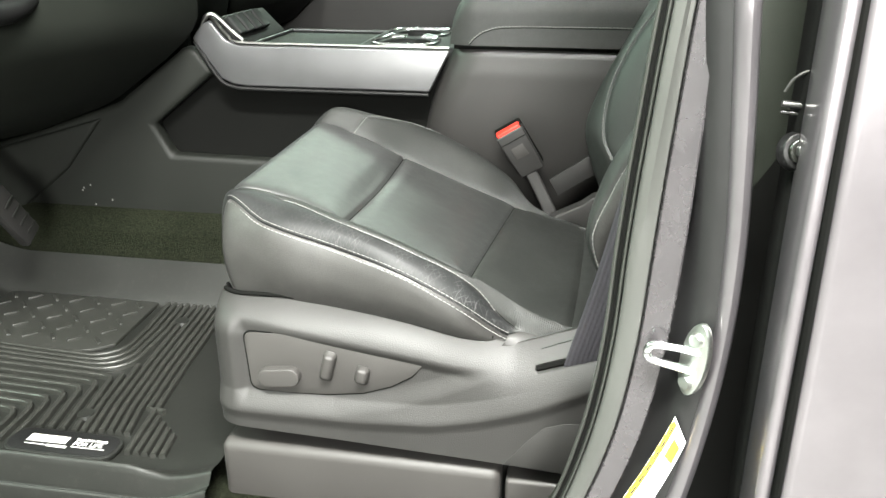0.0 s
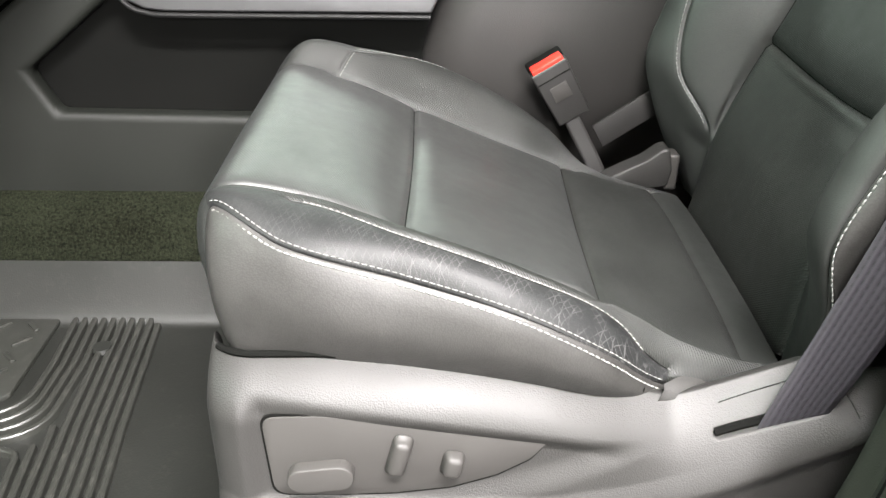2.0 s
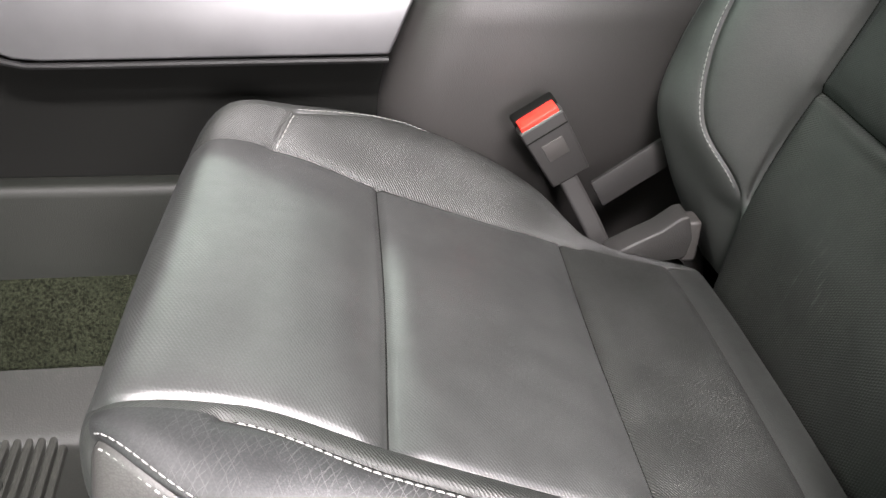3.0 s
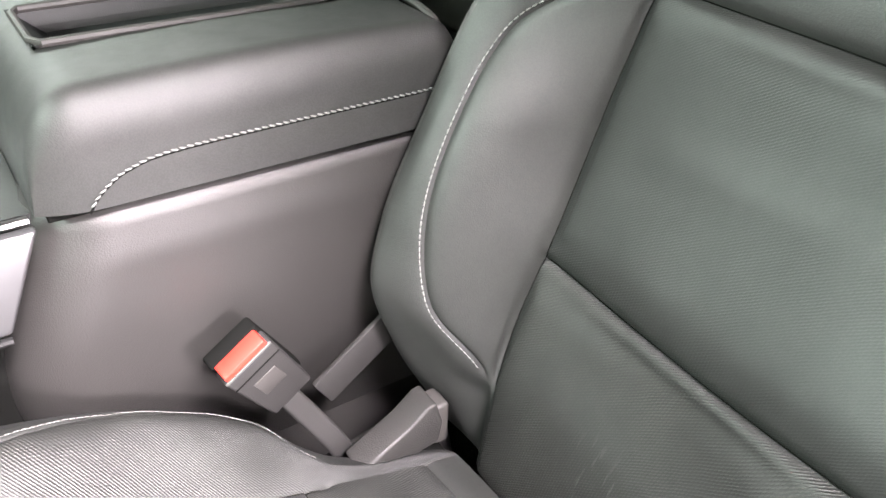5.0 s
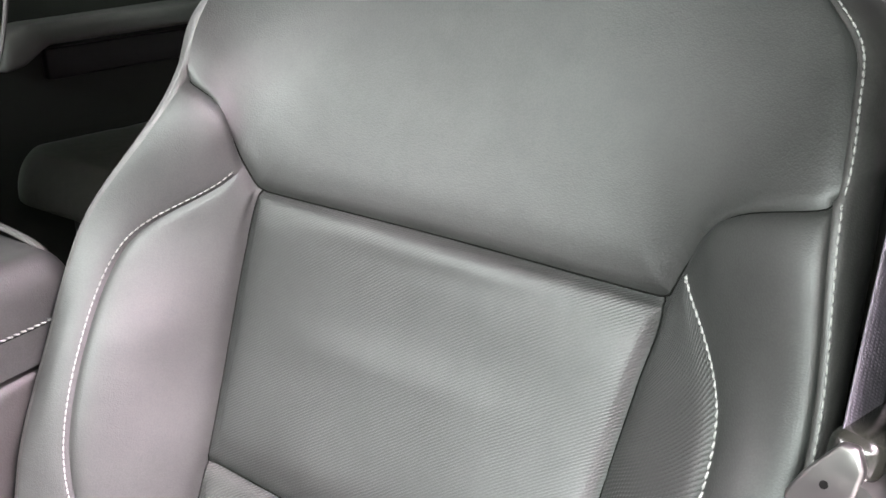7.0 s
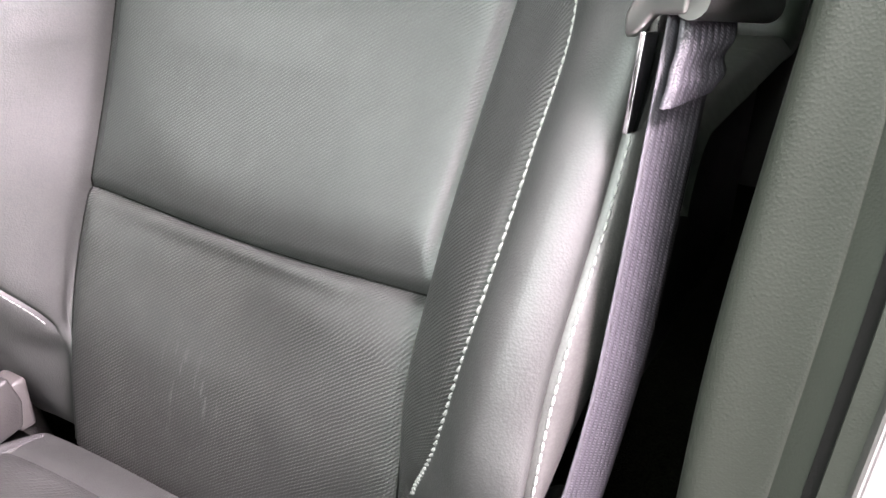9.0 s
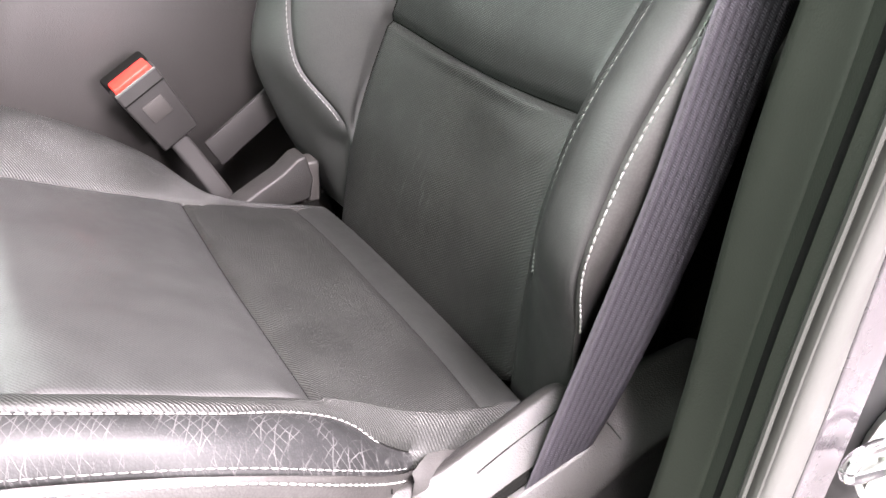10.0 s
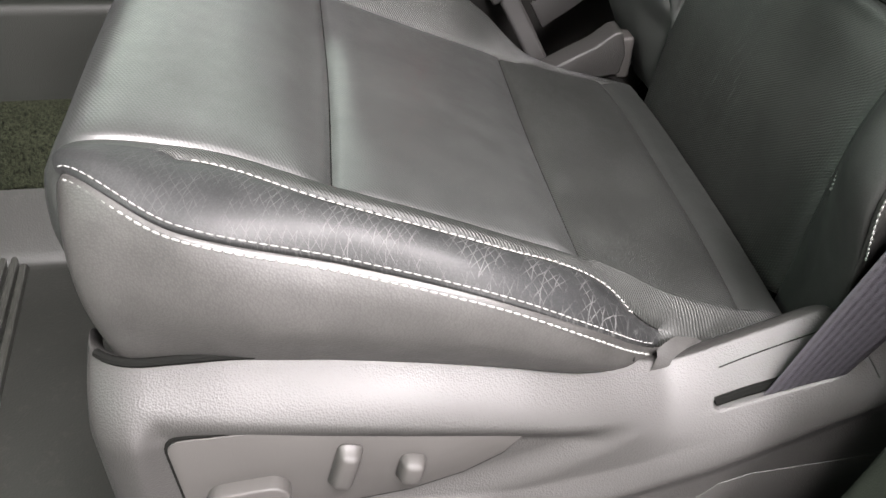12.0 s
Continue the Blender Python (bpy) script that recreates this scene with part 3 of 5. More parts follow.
cush.piece("edge_strip", M_PERF, seat, (4, 5), (2, 7))
cush.piece("rear_corner", M_PERF, seat, (2, 5), (7, 8))
cush.piece("cushion_bolster", M_WORN, seat, (2, 4), (2, 7), "creased and worn black leather side bolster")
cush.piece("cushion_side", M_SIDE, seat, (0, 2), (0, 8), "grained dark grey side panel of the cushion")
cush.piece("far_bolster", M_PERF, seat, (7, 8), (0, 8))
cush.piece("far_cushion_side", M_LEATHER, seat, (8, 10), (0, 8))
p, n = cush.line(v=2, span=(2, 7))
stitches("stitching", p, n, seat, 0.0042, (0, -1, -0.6), lift=0.0007, cloth=cush, length=0.0048, pitch=0.0056, thick=0.0008)
stitches("stitching", p, n, seat, 0.0034, (0, 1, 0.6), lift=0.0005, cloth=cush, length=0.0046, pitch=0.0056, thick=0.0005)
p, n = cush.line(v=4, span=(3, 6.6))
stitches("stitching", p, n, seat, 0.0035, (0, -1, 0), lift=0.0007, cloth=cush)
p, n = cush.line(v=8, span=(3, 7))
stitches("stitching", p, n, seat, 0.003, (0, 1, 0), lift=0.0007, cloth=cush, thick=0.0004)
p, n = cush.line(u=3, span=(7, 8))
stitches("stitching", p, n, seat, 0.003, (1, 0, 0), lift=0.0007, cloth=cush, thick=0.0006)

near_rear = seam_path((0.2, 0.2, 0.2, 0.21, 0.245, 0.272, 0.305, 0.318, 0.33, 0.345, 0.35), (0.812, 0.805, 0.802, 0.802, 0.802, 0.804, 0.806, 0.81, 0.815, 0.83, 0.85), (0.2, 0.3, 0.36, 0.41, 0.5, 0.58, 0.69, 0.705, 0.72, 0.74, 0.745))
near_side = seam_path((0.078, 0.058, 0.064, 0.088, 0.137, 0.17, 0.215, 0.228, 0.268, 0.295, 0.325), (0.850, 0.822, 0.799, 0.785, 0.782, 0.784, 0.79, 0.793, 0.796, 0.812, 0.835), (0.2, 0.3, 0.36, 0.41, 0.5, 0.58, 0.69, 0.708, 0.73, 0.756, 0.762))
near_welt = seam_path((0.062, 0.03, 0.014, 0.03, 0.075, 0.11, 0.155, 0.199, 0.211, 0.239, 0.31), (0.83, 0.804, 0.793, 0.793, 0.79, 0.791, 0.805, 0.806, 0.812, 0.834, 0.838), (0.2, 0.3, 0.36, 0.41, 0.5, 0.585, 0.686, 0.715, 0.742, 0.768, 0.774))
near_bolster = seam_path((0.048, 0.032, 0.012, 0.022, 0.068, 0.118, 0.18, 0.208, 0.222, 0.248, 0.31), (0.855, 0.838, 0.824, 0.818, 0.812, 0.818, 0.866, 0.85, 0.85, 0.856, 0.86), (0.2, 0.3, 0.36, 0.41, 0.5, 0.575, 0.655, 0.692, 0.732, 0.774, 0.784))
near_strip = seam_path((0.046, 0.051, 0.036, 0.041, 0.09, 0.137, 0.19, 0.206, 0.225, 0.253, 0.31), (0.882, 0.879, 0.855, 0.845, 0.838, 0.84, 0.881, 0.872, 0.87, 0.872, 0.88), (0.2, 0.3, 0.36, 0.41, 0.5, 0.568, 0.62, 0.676, 0.727, 0.776, 0.788))
near_insert = seam_path((0.046, 0.056, 0.078, 0.098, 0.151, 0.172, 0.193, 0.202, 0.226, 0.257, 0.31), (0.89, 0.893, 0.9, 0.9, 0.897, 0.892, 0.888, 0.886, 0.885, 0.89, 0.9), (0.2, 0.3, 0.36, 0.402, 0.5, 0.548, 0.594, 0.66, 0.722, 0.777, 0.789))
insert_middle = seam_path((0.05, 0.074, 0.102, 0.108, 0.158, 0.175, 0.19, 0.206, 0.232, 0.262, 0.31), (1.04, 1.04, 1.04, 1.04, 1.04, 1.04, 1.04, 1.04, 1.04, 1.04, 1.04), (0.2, 0.3, 0.36, 0.389, 0.5, 0.55, 0.6, 0.655, 0.722, 0.78, 0.792))
far_insert = seam_path((0.05, 0.07, 0.094, 0.11, 0.155, 0.168, 0.179, 0.203, 0.226, 0.257, 0.31), (1.195, 1.198, 1.2, 1.199, 1.204, 1.199, 1.19, 1.194, 1.195, 1.19, 1.18), (0.2, 0.3, 0.36, 0.398, 0.5, 0.554, 0.606, 0.662, 0.722, 0.777, 0.789))
far_stitching = seam_path((0.064, 0.064, 0.032, 0.034, 0.068, 0.113, 0.176, 0.209, 0.222, 0.252, 0.31), (1.204, 1.205, 1.24, 1.256, 1.266, 1.263, 1.197, 1.212, 1.218, 1.212, 1.2), (0.2, 0.295, 0.355, 0.41, 0.5, 0.566, 0.625, 0.684, 0.725, 0.776, 0.788))
far_bolster = seam_path((0.066, 0.034, 0.012, 0.022, 0.06, 0.104, 0.172, 0.215, 0.222, 0.249, 0.31), (1.228, 1.246, 1.268, 1.278, 1.283, 1.279, 1.206, 1.222, 1.23, 1.224, 1.212), (0.2, 0.3, 0.36, 0.41, 0.5, 0.572, 0.668, 0.705, 0.732, 0.775, 0.787))
far_welt = seam_path((0.066, 0.018, 0.004, 0.018, 0.06, 0.1, 0.162, 0.212, 0.218, 0.24, 0.31), (1.262, 1.275, 1.286, 1.292, 1.294, 1.291, 1.236, 1.246, 1.252, 1.246, 1.238), (0.2, 0.3, 0.36, 0.41, 0.5, 0.576, 0.69, 0.716, 0.742, 0.771, 0.782))
far_flank = seam_path((0.11, 0.070, 0.060, 0.082, 0.12, 0.158, 0.2, 0.207, 0.235, 0.275, 0.325), (1.280, 1.294, 1.302, 1.306, 1.306, 1.301, 1.27, 1.27, 1.266, 1.256, 1.245), (0.2, 0.3, 0.36, 0.41, 0.5, 0.58, 0.69, 0.712, 0.738, 0.76, 0.764))
far_rear = seam_path((0.2, 0.2, 0.2, 0.21, 0.245, 0.272, 0.3, 0.315, 0.33, 0.345, 0.35), (1.27, 1.284, 1.292, 1.294, 1.294, 1.29, 1.27, 1.274, 1.27, 1.255, 1.235), (0.2, 0.3, 0.36, 0.41, 0.5, 0.58, 0.69, 0.69, 0.72, 0.74, 0.745))
BACK = [near_rear, near_side, near_welt, near_bolster, near_strip, near_insert, insert_middle, far_insert, far_stitching, far_bolster, far_welt, far_flank, far_rear]


def yoke_depth(y, z):
    """How far back the plain upper panel lies: its middle, less the wings that wrap forward at the shoulders."""
    middle = np.interp(z, [0.60, 0.655, 0.722, 0.78], [0.190, 0.206, 0.232, 0.262])
    fade = 1 - 0.65 * np.clip((z - 0.70) / 0.075, 0, 1)
    reach = (y - 1.04) / 0.200 if y > 1.04 else (1.04 - y) / 0.236
    return float(middle - 0.060 * reach**3.2 * fade)


YOKE = [
    (7, ((0.810, 0.722), (0.880, 0.697), (0.906, 0.668), (0.916, 0.650), (1.04, 0.655), (1.162, 0.658), (1.178, 0.674), (1.203, 0.702), (1.240, 0.724))),
    (8, ((0.816, 0.748), (0.866, 0.738), (0.896, 0.728), (0.918, 0.722), (1.04, 0.722), (1.158, 0.722), (1.180, 0.728), (1.210, 0.738), (1.242, 0.750))),
    (9, ((0.834, 0.768), (0.864, 0.774), (0.894, 0.777), (0.918, 0.778), (1.04, 0.780), (1.158, 0.778), (1.182, 0.777), (1.211, 0.775), (1.240, 0.771))),
]
for k, across in YOKE:
    for line, (y, z) in zip(BACK[2:11], across):
        line[k] = (yoke_depth(y, z), y, z)
# the sides of the backrest turn in behind the edge
BACK[0] = [(x - 0.045, y + 0.060, z) for x, y, z in BACK[0]]
BACK[12] = [(x - 0.045, y - 0.050, z) for x, y, z in BACK[12]]
back = Quilt(BACK, (10, 12, 12, 10, 12, 32, 32, 16, 10, 10, 12, 10), (14, 12, 14, 20, 16, 16, 14, 14, 14, 10), (-1, 0, 0.2), (5, 7), 6.4, 5.95)
back.stretch((2, 10), (6, 9))
back.sew([
    (2, None, (0, 9), 0.0028, 0.0022, 0.0020, 0.008),
    (4, None, (1, 6), 0.0022, 0.0020, 0.0015, 0.007),
    (5, None, (0, 6), 0.0050, 0.0032, 0.0022, 0.012),
    (7, None, (0, 6), 0.0045, 0.0030, 0.0022, 0.012),
    (8, None, (1, 6), 0.0022, 0.0020, 0.0015, 0.007),
    (None, 3, (5, 7), 0.0060, 0.0040, 0.0070, 0.022),
    (None, 6, (5, 7), 0.0060, 0.0038, 0.0045, 0.017),
    (None, 6, (2, 5), 0.0050, 0.0034, 0.0040, 0.016),
    (None, 6, (7, 10), 0.0050, 0.0034, 0.0040, 0.016),
    (None, 9, (2, 10), 0.0025, 0.0022, 0.0010, 0.008),
])
back.swell(2.80, 0.16, 0.0030, (5, 7))
back.swell(3.95, 0.50, 0.0040, (5, 7))
back.swell(5.75, 0.16, 0.0025, (5, 7))
back.piece("lower_insert", M_PERF, seat, (5, 7), (0, 3), "perforated black leather lower back panel")
back.piece("middle_insert", M_FINE, seat, (5, 7), (3, 6), "finely perforated black leather middle back panel")
back.piece("yoke", M_LEATHER, seat, (2, 10), (6, 10), "plain black leather upper back panel")
back.piece("back_bolster", M_LEATHER, seat, (2, 4), (0, 6))
back.piece("bolster_strip", M_PERF, seat, (4, 5), (0, 6))
back.piece("far_bolster_panel", M_LEATHER, seat, (7, 8), (0, 6))
back.piece("far_back_bolster", M_LEATHER, seat, (8, 10), (0, 6))
back.piece("back_side", M_SIDE, seat, (0, 2), (0, 10), "grained grey vinyl side of the backrest")
back.piece("far_back_side", M_SIDE, seat, (10, 12), (0, 10))
p, n = back.line(v=2, span=(1, 9))
stitches("stitching", p, n, seat, 0.003, (0, -1, 0), lift=0.0007, cloth=back)
p, n = back.line(v=4, span=(1.05, 5.95))
stitches("stitching", p, n, seat, 0.003, (0, -1, 0), lift=0.0007, cloth=back, thick=0.0012, length=0.0056, pitch=0.0052, slant=0.35)
p, n = back.line(v=8, span=(1.05, 5.95))
stitches("stitching", p, n, seat, 0.003, (0, 1, 0), lift=0.0007, cloth=back, thick=0.0006)
p, n = back.line(u=9, span=(2, 10))
stitches("stitching", p, n, seat, 0.003, (0, 0, 1), lift=0.0007, cloth=back, thick=0.0006)


def seat_shell(parent):
    """The hard back of the seat, behind the upholstery."""
    bm = prism([(0.16, 0.16), (0.285, 0.73), (0.30, 0.71), (0.19, 0.15)], "y", 0.875, 1.215, 0.01)
    part("back_shell", bm, M_DARK, parent)


seat_shell(seat)



def seam_line(cloth, v, u, span, thick=0.0008):
    """The dark line where two panels meet."""
    p, n = cloth.line(v, u, span)
    part("seam", rod([tuple(q) for q in p + n * 0.0001], thick, 6), M_GAP, seat)


for v, u, span in ((4, None, (3, 7)), (7, None, (3, 6.2)), (None, 4, (5, 7)), (None, 6, (5, 7)), (2, None, (2, 7))):
    seam_line(cush, v, u, span, 0.0006)
for v, u, span in ((5, None, (0.6, 6)), (7, None, (0.6, 6)), (None, 3, (5, 7)), (None, 6, (2, 5)), (None, 6, (5, 7)), (None, 6, (7, 10))):
    seam_line(back, v, u, span)

# plastic cover along the seat's outer side
def soft_step(d, w):
    s = np.clip(d / w * 0.5 + 0.5, 0, 1)
    return s * s * (3 - 2 * s)


def eased(xs, ys, wide):
    """A line through the knots with its corners eased over a width."""
    at = np.linspace(xs[0] - wide, xs[-1] + wide, 700)
    n = max(3, int(wide / (at[1] - at[0])) // 2 * 2 + 1)
    line = np.convolve(np.pad(np.interp(at, xs, ys), n // 2, "edge"), np.ones(n) / n, "valid")
    return lambda x: np.interp(x, at, line)


cover_top = eased([-0.412, -0.34, -0.28, -0.22, -0.16, -0.10, -0.062, -0.042, 0.0, 0.036, 0.044, 0.064, 0.10, 0.17], [0.246, 0.247, 0.243, 0.239, 0.231, 0.217, 0.211, 0.217, 0.2335, 0.2475, 0.2470, 0.2360, 0.2360, 0.2400], 0.014)
cover_low = eased([-0.412, -0.28, -0.16, -0.06, 0.03, 0.17], [0.088, 0.083, 0.077, 0.072, 0.066, 0.060], 0.05)
cover_edge = eased([-0.42, -0.25, -0.15, -0.09, -0.03, 0.026, 0.076, 0.17], [0.112, 0.111, 0.117, 0.131, 0.151, 0.180, 0.205, 0.232], 0.03)
SLOT_A, SLOT_B = (-0.0315, 0.1945), (0.043, 0.2225)


def slot_cut(X, Z):
    """How deep the belt slot lies at a place of the cover: 1 inside it."""
    ax, az = SLOT_A
    dx, dz = SLOT_B[0] - ax, SLOT_B[1] - az
    t = np.clip(((X - ax) * dx + (Z - az) * dz) / (dx * dx + dz * dz), 0, 1)
    d = np.hypot(X - ax - t * dx, Z - az - t * dz)
    return soft_step(0.0027 - d, 0.0012)


def cover_depth(X, Z, slot=True):
    top = cover_top(X)
    edge = np.minimum(cover_edge(X), top - 0.02)
    over = Z - edge
    face = 0.7820 - 0.0050 * soft_step(over + 0.005, 0.011)
    rise = np.clip((Z - (top - 0.040)) / 0.040, 0, 1)
    front = face + 0.009 * np.clip(over / 0.024, 0, 1) + 0.037 * rise**2.2
    slope = face + 0.046 * np.clip(over / (top - edge), 0, 1) ** 1.7
    aft = soft_step(X + 0.075, 0.07)
    Y = front * (1 - aft) + slope * aft
    ridge = np.interp(X, [-0.40, -0.27, -0.20, -0.14, -0.09, -0.04], [0.128, 0.128, 0.142, 0.164, 0.190, 0.235])
    brow = 0.224 - 0.145 * (X + 0.388)
    Y = Y + 0.0075 * soft_step(Z - ridge, 0.014) * soft_step(brow - Z, 0.010) * soft_step(X + 0.388, 0.010)
    corner = np.clip((-0.385 - X) / 0.039, 0, 1)
    Y = Y + 0.030 * (1 - np.sqrt(np.maximum(0, 1 - corner**2)))
    Y = Y - 0.0035 * np.exp(-(((X - 0.054) / 0.011) ** 2) - ((Z - 0.2305) / 0.006) ** 2)
    return Y + 0.012 * slot_cut(X, Z) if slot else Y


def skirt_form():
    xs = np.r_[np.linspace(-0.424, -0.38, 22), np.linspace(-0.378, -0.056, 110), np.linspace(-0.054, 0.062, 120), np.linspace(0.064, 0.17, 40)]
    ws = np.r_[np.linspace(0, 0.5, 50), np.linspace(0.505, 0.9, 90), np.linspace(0.905, 1, 14)]
    X, W = np.meshgrid(xs, ws, indexing="ij")
    top, low = cover_top(X), cover_low(X)
    Z = low + (top - low) * np.minimum(W / 0.9, 1)
    Y = cover_depth(X, Z)
    fold = np.clip((W - 0.9) / 0.1, 0, 1)
    Y = Y + 0.003 * np.sqrt(fold) + fold * 0.017
    Z = Z - fold**2 * 0.02
    P = np.stack([X, Y, Z], -1)
    nu, nw = P.shape[:2]
    faces = [(a * nw + b, (a + 1) * nw + b, (a + 1) * nw + b + 1, a * nw + b + 1) for a in range(nu - 1) for b in range(nw - 1)]
    return mesh_of("side_cover", P.reshape(-1, 3), faces)


side_cover = put("side_cover", skirt_form(), M_TRIM, seat, "grained dark grey plastic side cover of the seat")


# near-black rod along the hem: the shade above the cover, as a shape
hem = np.linspace(-0.416, -0.086, 60)
part("hem_gap", rod([(x, float(cover_depth(x, cover_top(x) - 0.0004)) + 0.0008, float(cover_top(x)) + 0.0022) for x in hem], 0.0028, 8), M_GAP, side_cover)


def round_off(points, sharp, r=0.012, n=6):
    """The outline with the named corners rounded."""
    out = []
    for k, p in enumerate(points):
        if k not in sharp:
            out.append(p)
            continue
        p, a, b = Vector(p), Vector(points[k - 1]), Vector(points[(k + 1) % len(points)])
        p0, p1 = p + (a - p).normalized() * r, p + (b - p).normalized() * r
        for t in np.linspace(0, 1, n):
            q = p0 * (1 - t) ** 2 + p * 2 * t * (1 - t) + p1 * t**2
            out.append((q.x, q.y))
    return out


def leaf_outline(grow=0.0):
    top = [(-0.379 - grow, 0.2135 + grow), (-0.33, 0.2145 + grow), (-0.27, 0.208 + grow), (-0.21, 0.199 + grow), (-0.163 + grow, 0.190 + grow)]
    low = [(-0.175, 0.174 - grow), (-0.20, 0.158 - grow), (-0.235, 0.145 - grow), (-0.28, 0.1385 - grow), (-0.33, 0.136 - grow), (-0.374 - grow, 0.137 - grow)]
    return round_off(top + low, (0, len(top) + len(low) - 1))


part("switch_gap", prism(leaf_outline(0.0016), "y", 0.7922, 0.80, 0.0), M_GAP, side_cover, smooth=False)
switch_panel = part("switch_panel", prism(leaf_outline(), "y", 0.7912, 0.80, 0.0010), M_SMOOTH, side_cover, "smooth grey plastic switch panel")


def seat_switch(x, z, wide, high, tilt, name="switch"):
    m = pose(x, 0.7935, z, 0, tilt, 0)
    bm = box((-wide / 2, -0.013, -high / 2), (wide / 2, 0.002, high / 2), 0.0058, 4)
    for v in bm.verts:
        if v.co.y < -0.004:
            v.co.x *= 0.88
            v.co.z = v.co.z * 0.80 + 0.0015
    bmesh.ops.transform(bm, matrix=m, verts=bm.verts)
    ob = part(name, bm, M_SMOOTH, side_cover)
    ob["label"] = "grey plastic seat adjuster switch"


oval = [(sx * 0.0140 + 0.0118 * math.cos(a), 0.0118 * math.sin(a) + 0.0012 * sx) for sx, a0 in ((1, -0.5), (-1, 0.5)) for a in np.linspace(a0 * math.pi, (a0 + 1) * math.pi, 12)]
part("switch", prism(oval, "y", -0.0125, 0.002, 0.004, 4, pose(-0.336, 0.7935, 0.160, 0, -2, 0)), M_SMOOTH, side_cover, "grey plastic oval seat adjuster switch")
seat_switch(-0.276, 0.178, 0.016, 0.041, 14)
seat_switch(-0.235, 0.170, 0.017, 0.025, 12)

# rear corner cover, belt slot and the tag end of the cushion
part("corner_cover", prism([(-0.066, 0.074), (-0.040, 0.108), (-0.022, 0.128), (0.0, 0.136), (0.05, 0.140), (0.16, 0.150), (0.16, 0.066), (0.0, 0.070)], "y", 0.7811, 0.790, 0.0008), M_TRIM, side_cover)


def beam(a, b, wide, thick, bevel=0.001):
    """A bar between two points, with half its width and half its thickness as vectors."""
    a, b, w, t = (Vector(q) for q in (a, b, wide, thick))
    bm = bmesh.new()
    vs = [bm.verts.new(p + w * i + t * k) for p in (a, b) for i, k in ((-1, -1), (1, -1), (1, 1), (-1, 1))]
    for f in ((0, 1, 2, 3), (7, 6, 5, 4), (0, 4, 5, 1), (1, 5, 6, 2), (2, 6, 7, 3), (3, 7, 4, 0)):
        bm.faces.new([vs[k] for k in f])
    bmesh.ops.recalc_face_normals(bm, faces=bm.faces)
    bmesh.ops.bevel(bm, geom=list(bm.edges), offset=bevel, segments=2, profile=0.5, affect="EDGES")
    return bm


def on_cover(path, lift=0.0):
    """Points on the cover's face over a path of (x, z)."""
    return [(x, float(cover_depth(x, z, False)) + lift, z) for x, z in path]


# near-black rod inside the cut slot, standing for its shade
part("belt_slot", rod(on_cover([tuple(np.array(SLOT_A) * (1 - t) + np.array(SLOT_B) * t) for t in np.linspace(-0.03, 1.03, 24)], 0.0056), 0.0052, 8), M_GAP, side_cover, "near-black rod for the shade in the belt slot")
for path in ([(-0.030, 0.2125), (0.0, 0.2250), (0.036, 0.2395)], [(0.0605, 0.2290), (0.0650, 0.2230), (0.0680, 0.2165)]):
    part("slot_line", rod(on_cover([tuple(q) for q in glide(path, 20)]), 0.0005, 6), M_GAP, side_cover)


def vinyl_tab():
    top = glide([(-0.069, 0.823, 0.2195), (-0.052, 0.833, 0.2195), (-0.028, 0.844, 0.2150), (0.0, 0.851, 0.2010)], 24)
    low = glide([(-0.080, 0.820, 0.2030), (-0.052, 0.820, 0.1990), (-0.035, 0.829, 0.2025), (0.0, 0.850, 0.1995)], 24)
    rows = []
    for f, out in ((0.0, 0.004), (0.12, -0.001), (0.5, -0.004), (0.88, -0.002), (1.0, 0.004)):
        q = top * (1 - f) + low * f
        q[:, 1] += out
        rows.append(q)
    P = np.array(rows)
    nu = P.shape[1]
    faces = [(a * nu + b, (a + 1) * nu + b, (a + 1) * nu + b + 1, a * nu + b + 1) for a in range(4) for b in range(nu - 1)]
    return mesh_of("vinyl_tab", P.reshape(-1, 3), faces)


put("vinyl_tab", vinyl_tab(), M_SIDE, seat, "grey vinyl tab at the cushion's rear corner")

# covers under the seat
base = part("base_cover", box((-0.422, 0.784, -0.03), (-0.070, 0.85, 0.058), 0.012, 5), M_SMOOTH, seat, "smooth grey plastic seat base cover")
part("base_cover_end", box((-0.064, 0.790, -0.03), (0.06, 0.85, 0.044), 0.005), M_SMOOTH, seat)
part("seat_frame", box((-0.40, 0.82, -0.02), (0.05, 1.27, 0.19), 0.01), M_GAP, seat)
part("far_side_cover", prism([(-0.38, 0.08), (-0.38, 0.20), (-0.10, 0.17), (-0.02, 0.18), (0.03, 0.19), (0.08, 0.19), (0.10, 0.08)], "y", 1.283, 1.298, 0.004, 3), M_TRIM, seat)
part("belt_anchor_band", beam((-0.042, 1.300, 0.250), (0.034, 1.300, 0.303), (0.008, 0.0, -0.014), (0.0, 0.003, 0.0), 0.002), M_BUCKLE, seat, "grey plastic band beside the buckle")
wedge = prism([(-0.046, 0.220), (-0.022, 0.233), (0.004, 0.246), (0.022, 0.2605), (0.031, 0.2620), (0.038, 0.236), (0.034, 0.214), (-0.03, 0.204)], "y", 1.224, 1.254, 0.003, 3)
part("recliner_cover", wedge, M_TRIM, seat, "small grey plastic recliner cover")
part("recliner_cap", box((0.031, 1.226, 0.208), (0.046, 1.252, 0.254), 0.004, 3), M_SMOOTH, seat)

# ---- seat belt ----
belt = thing("seat_belt", "dark woven seat belt hanging beside the seat", "seat belt", at=(0.04, 0.78, 0.25))


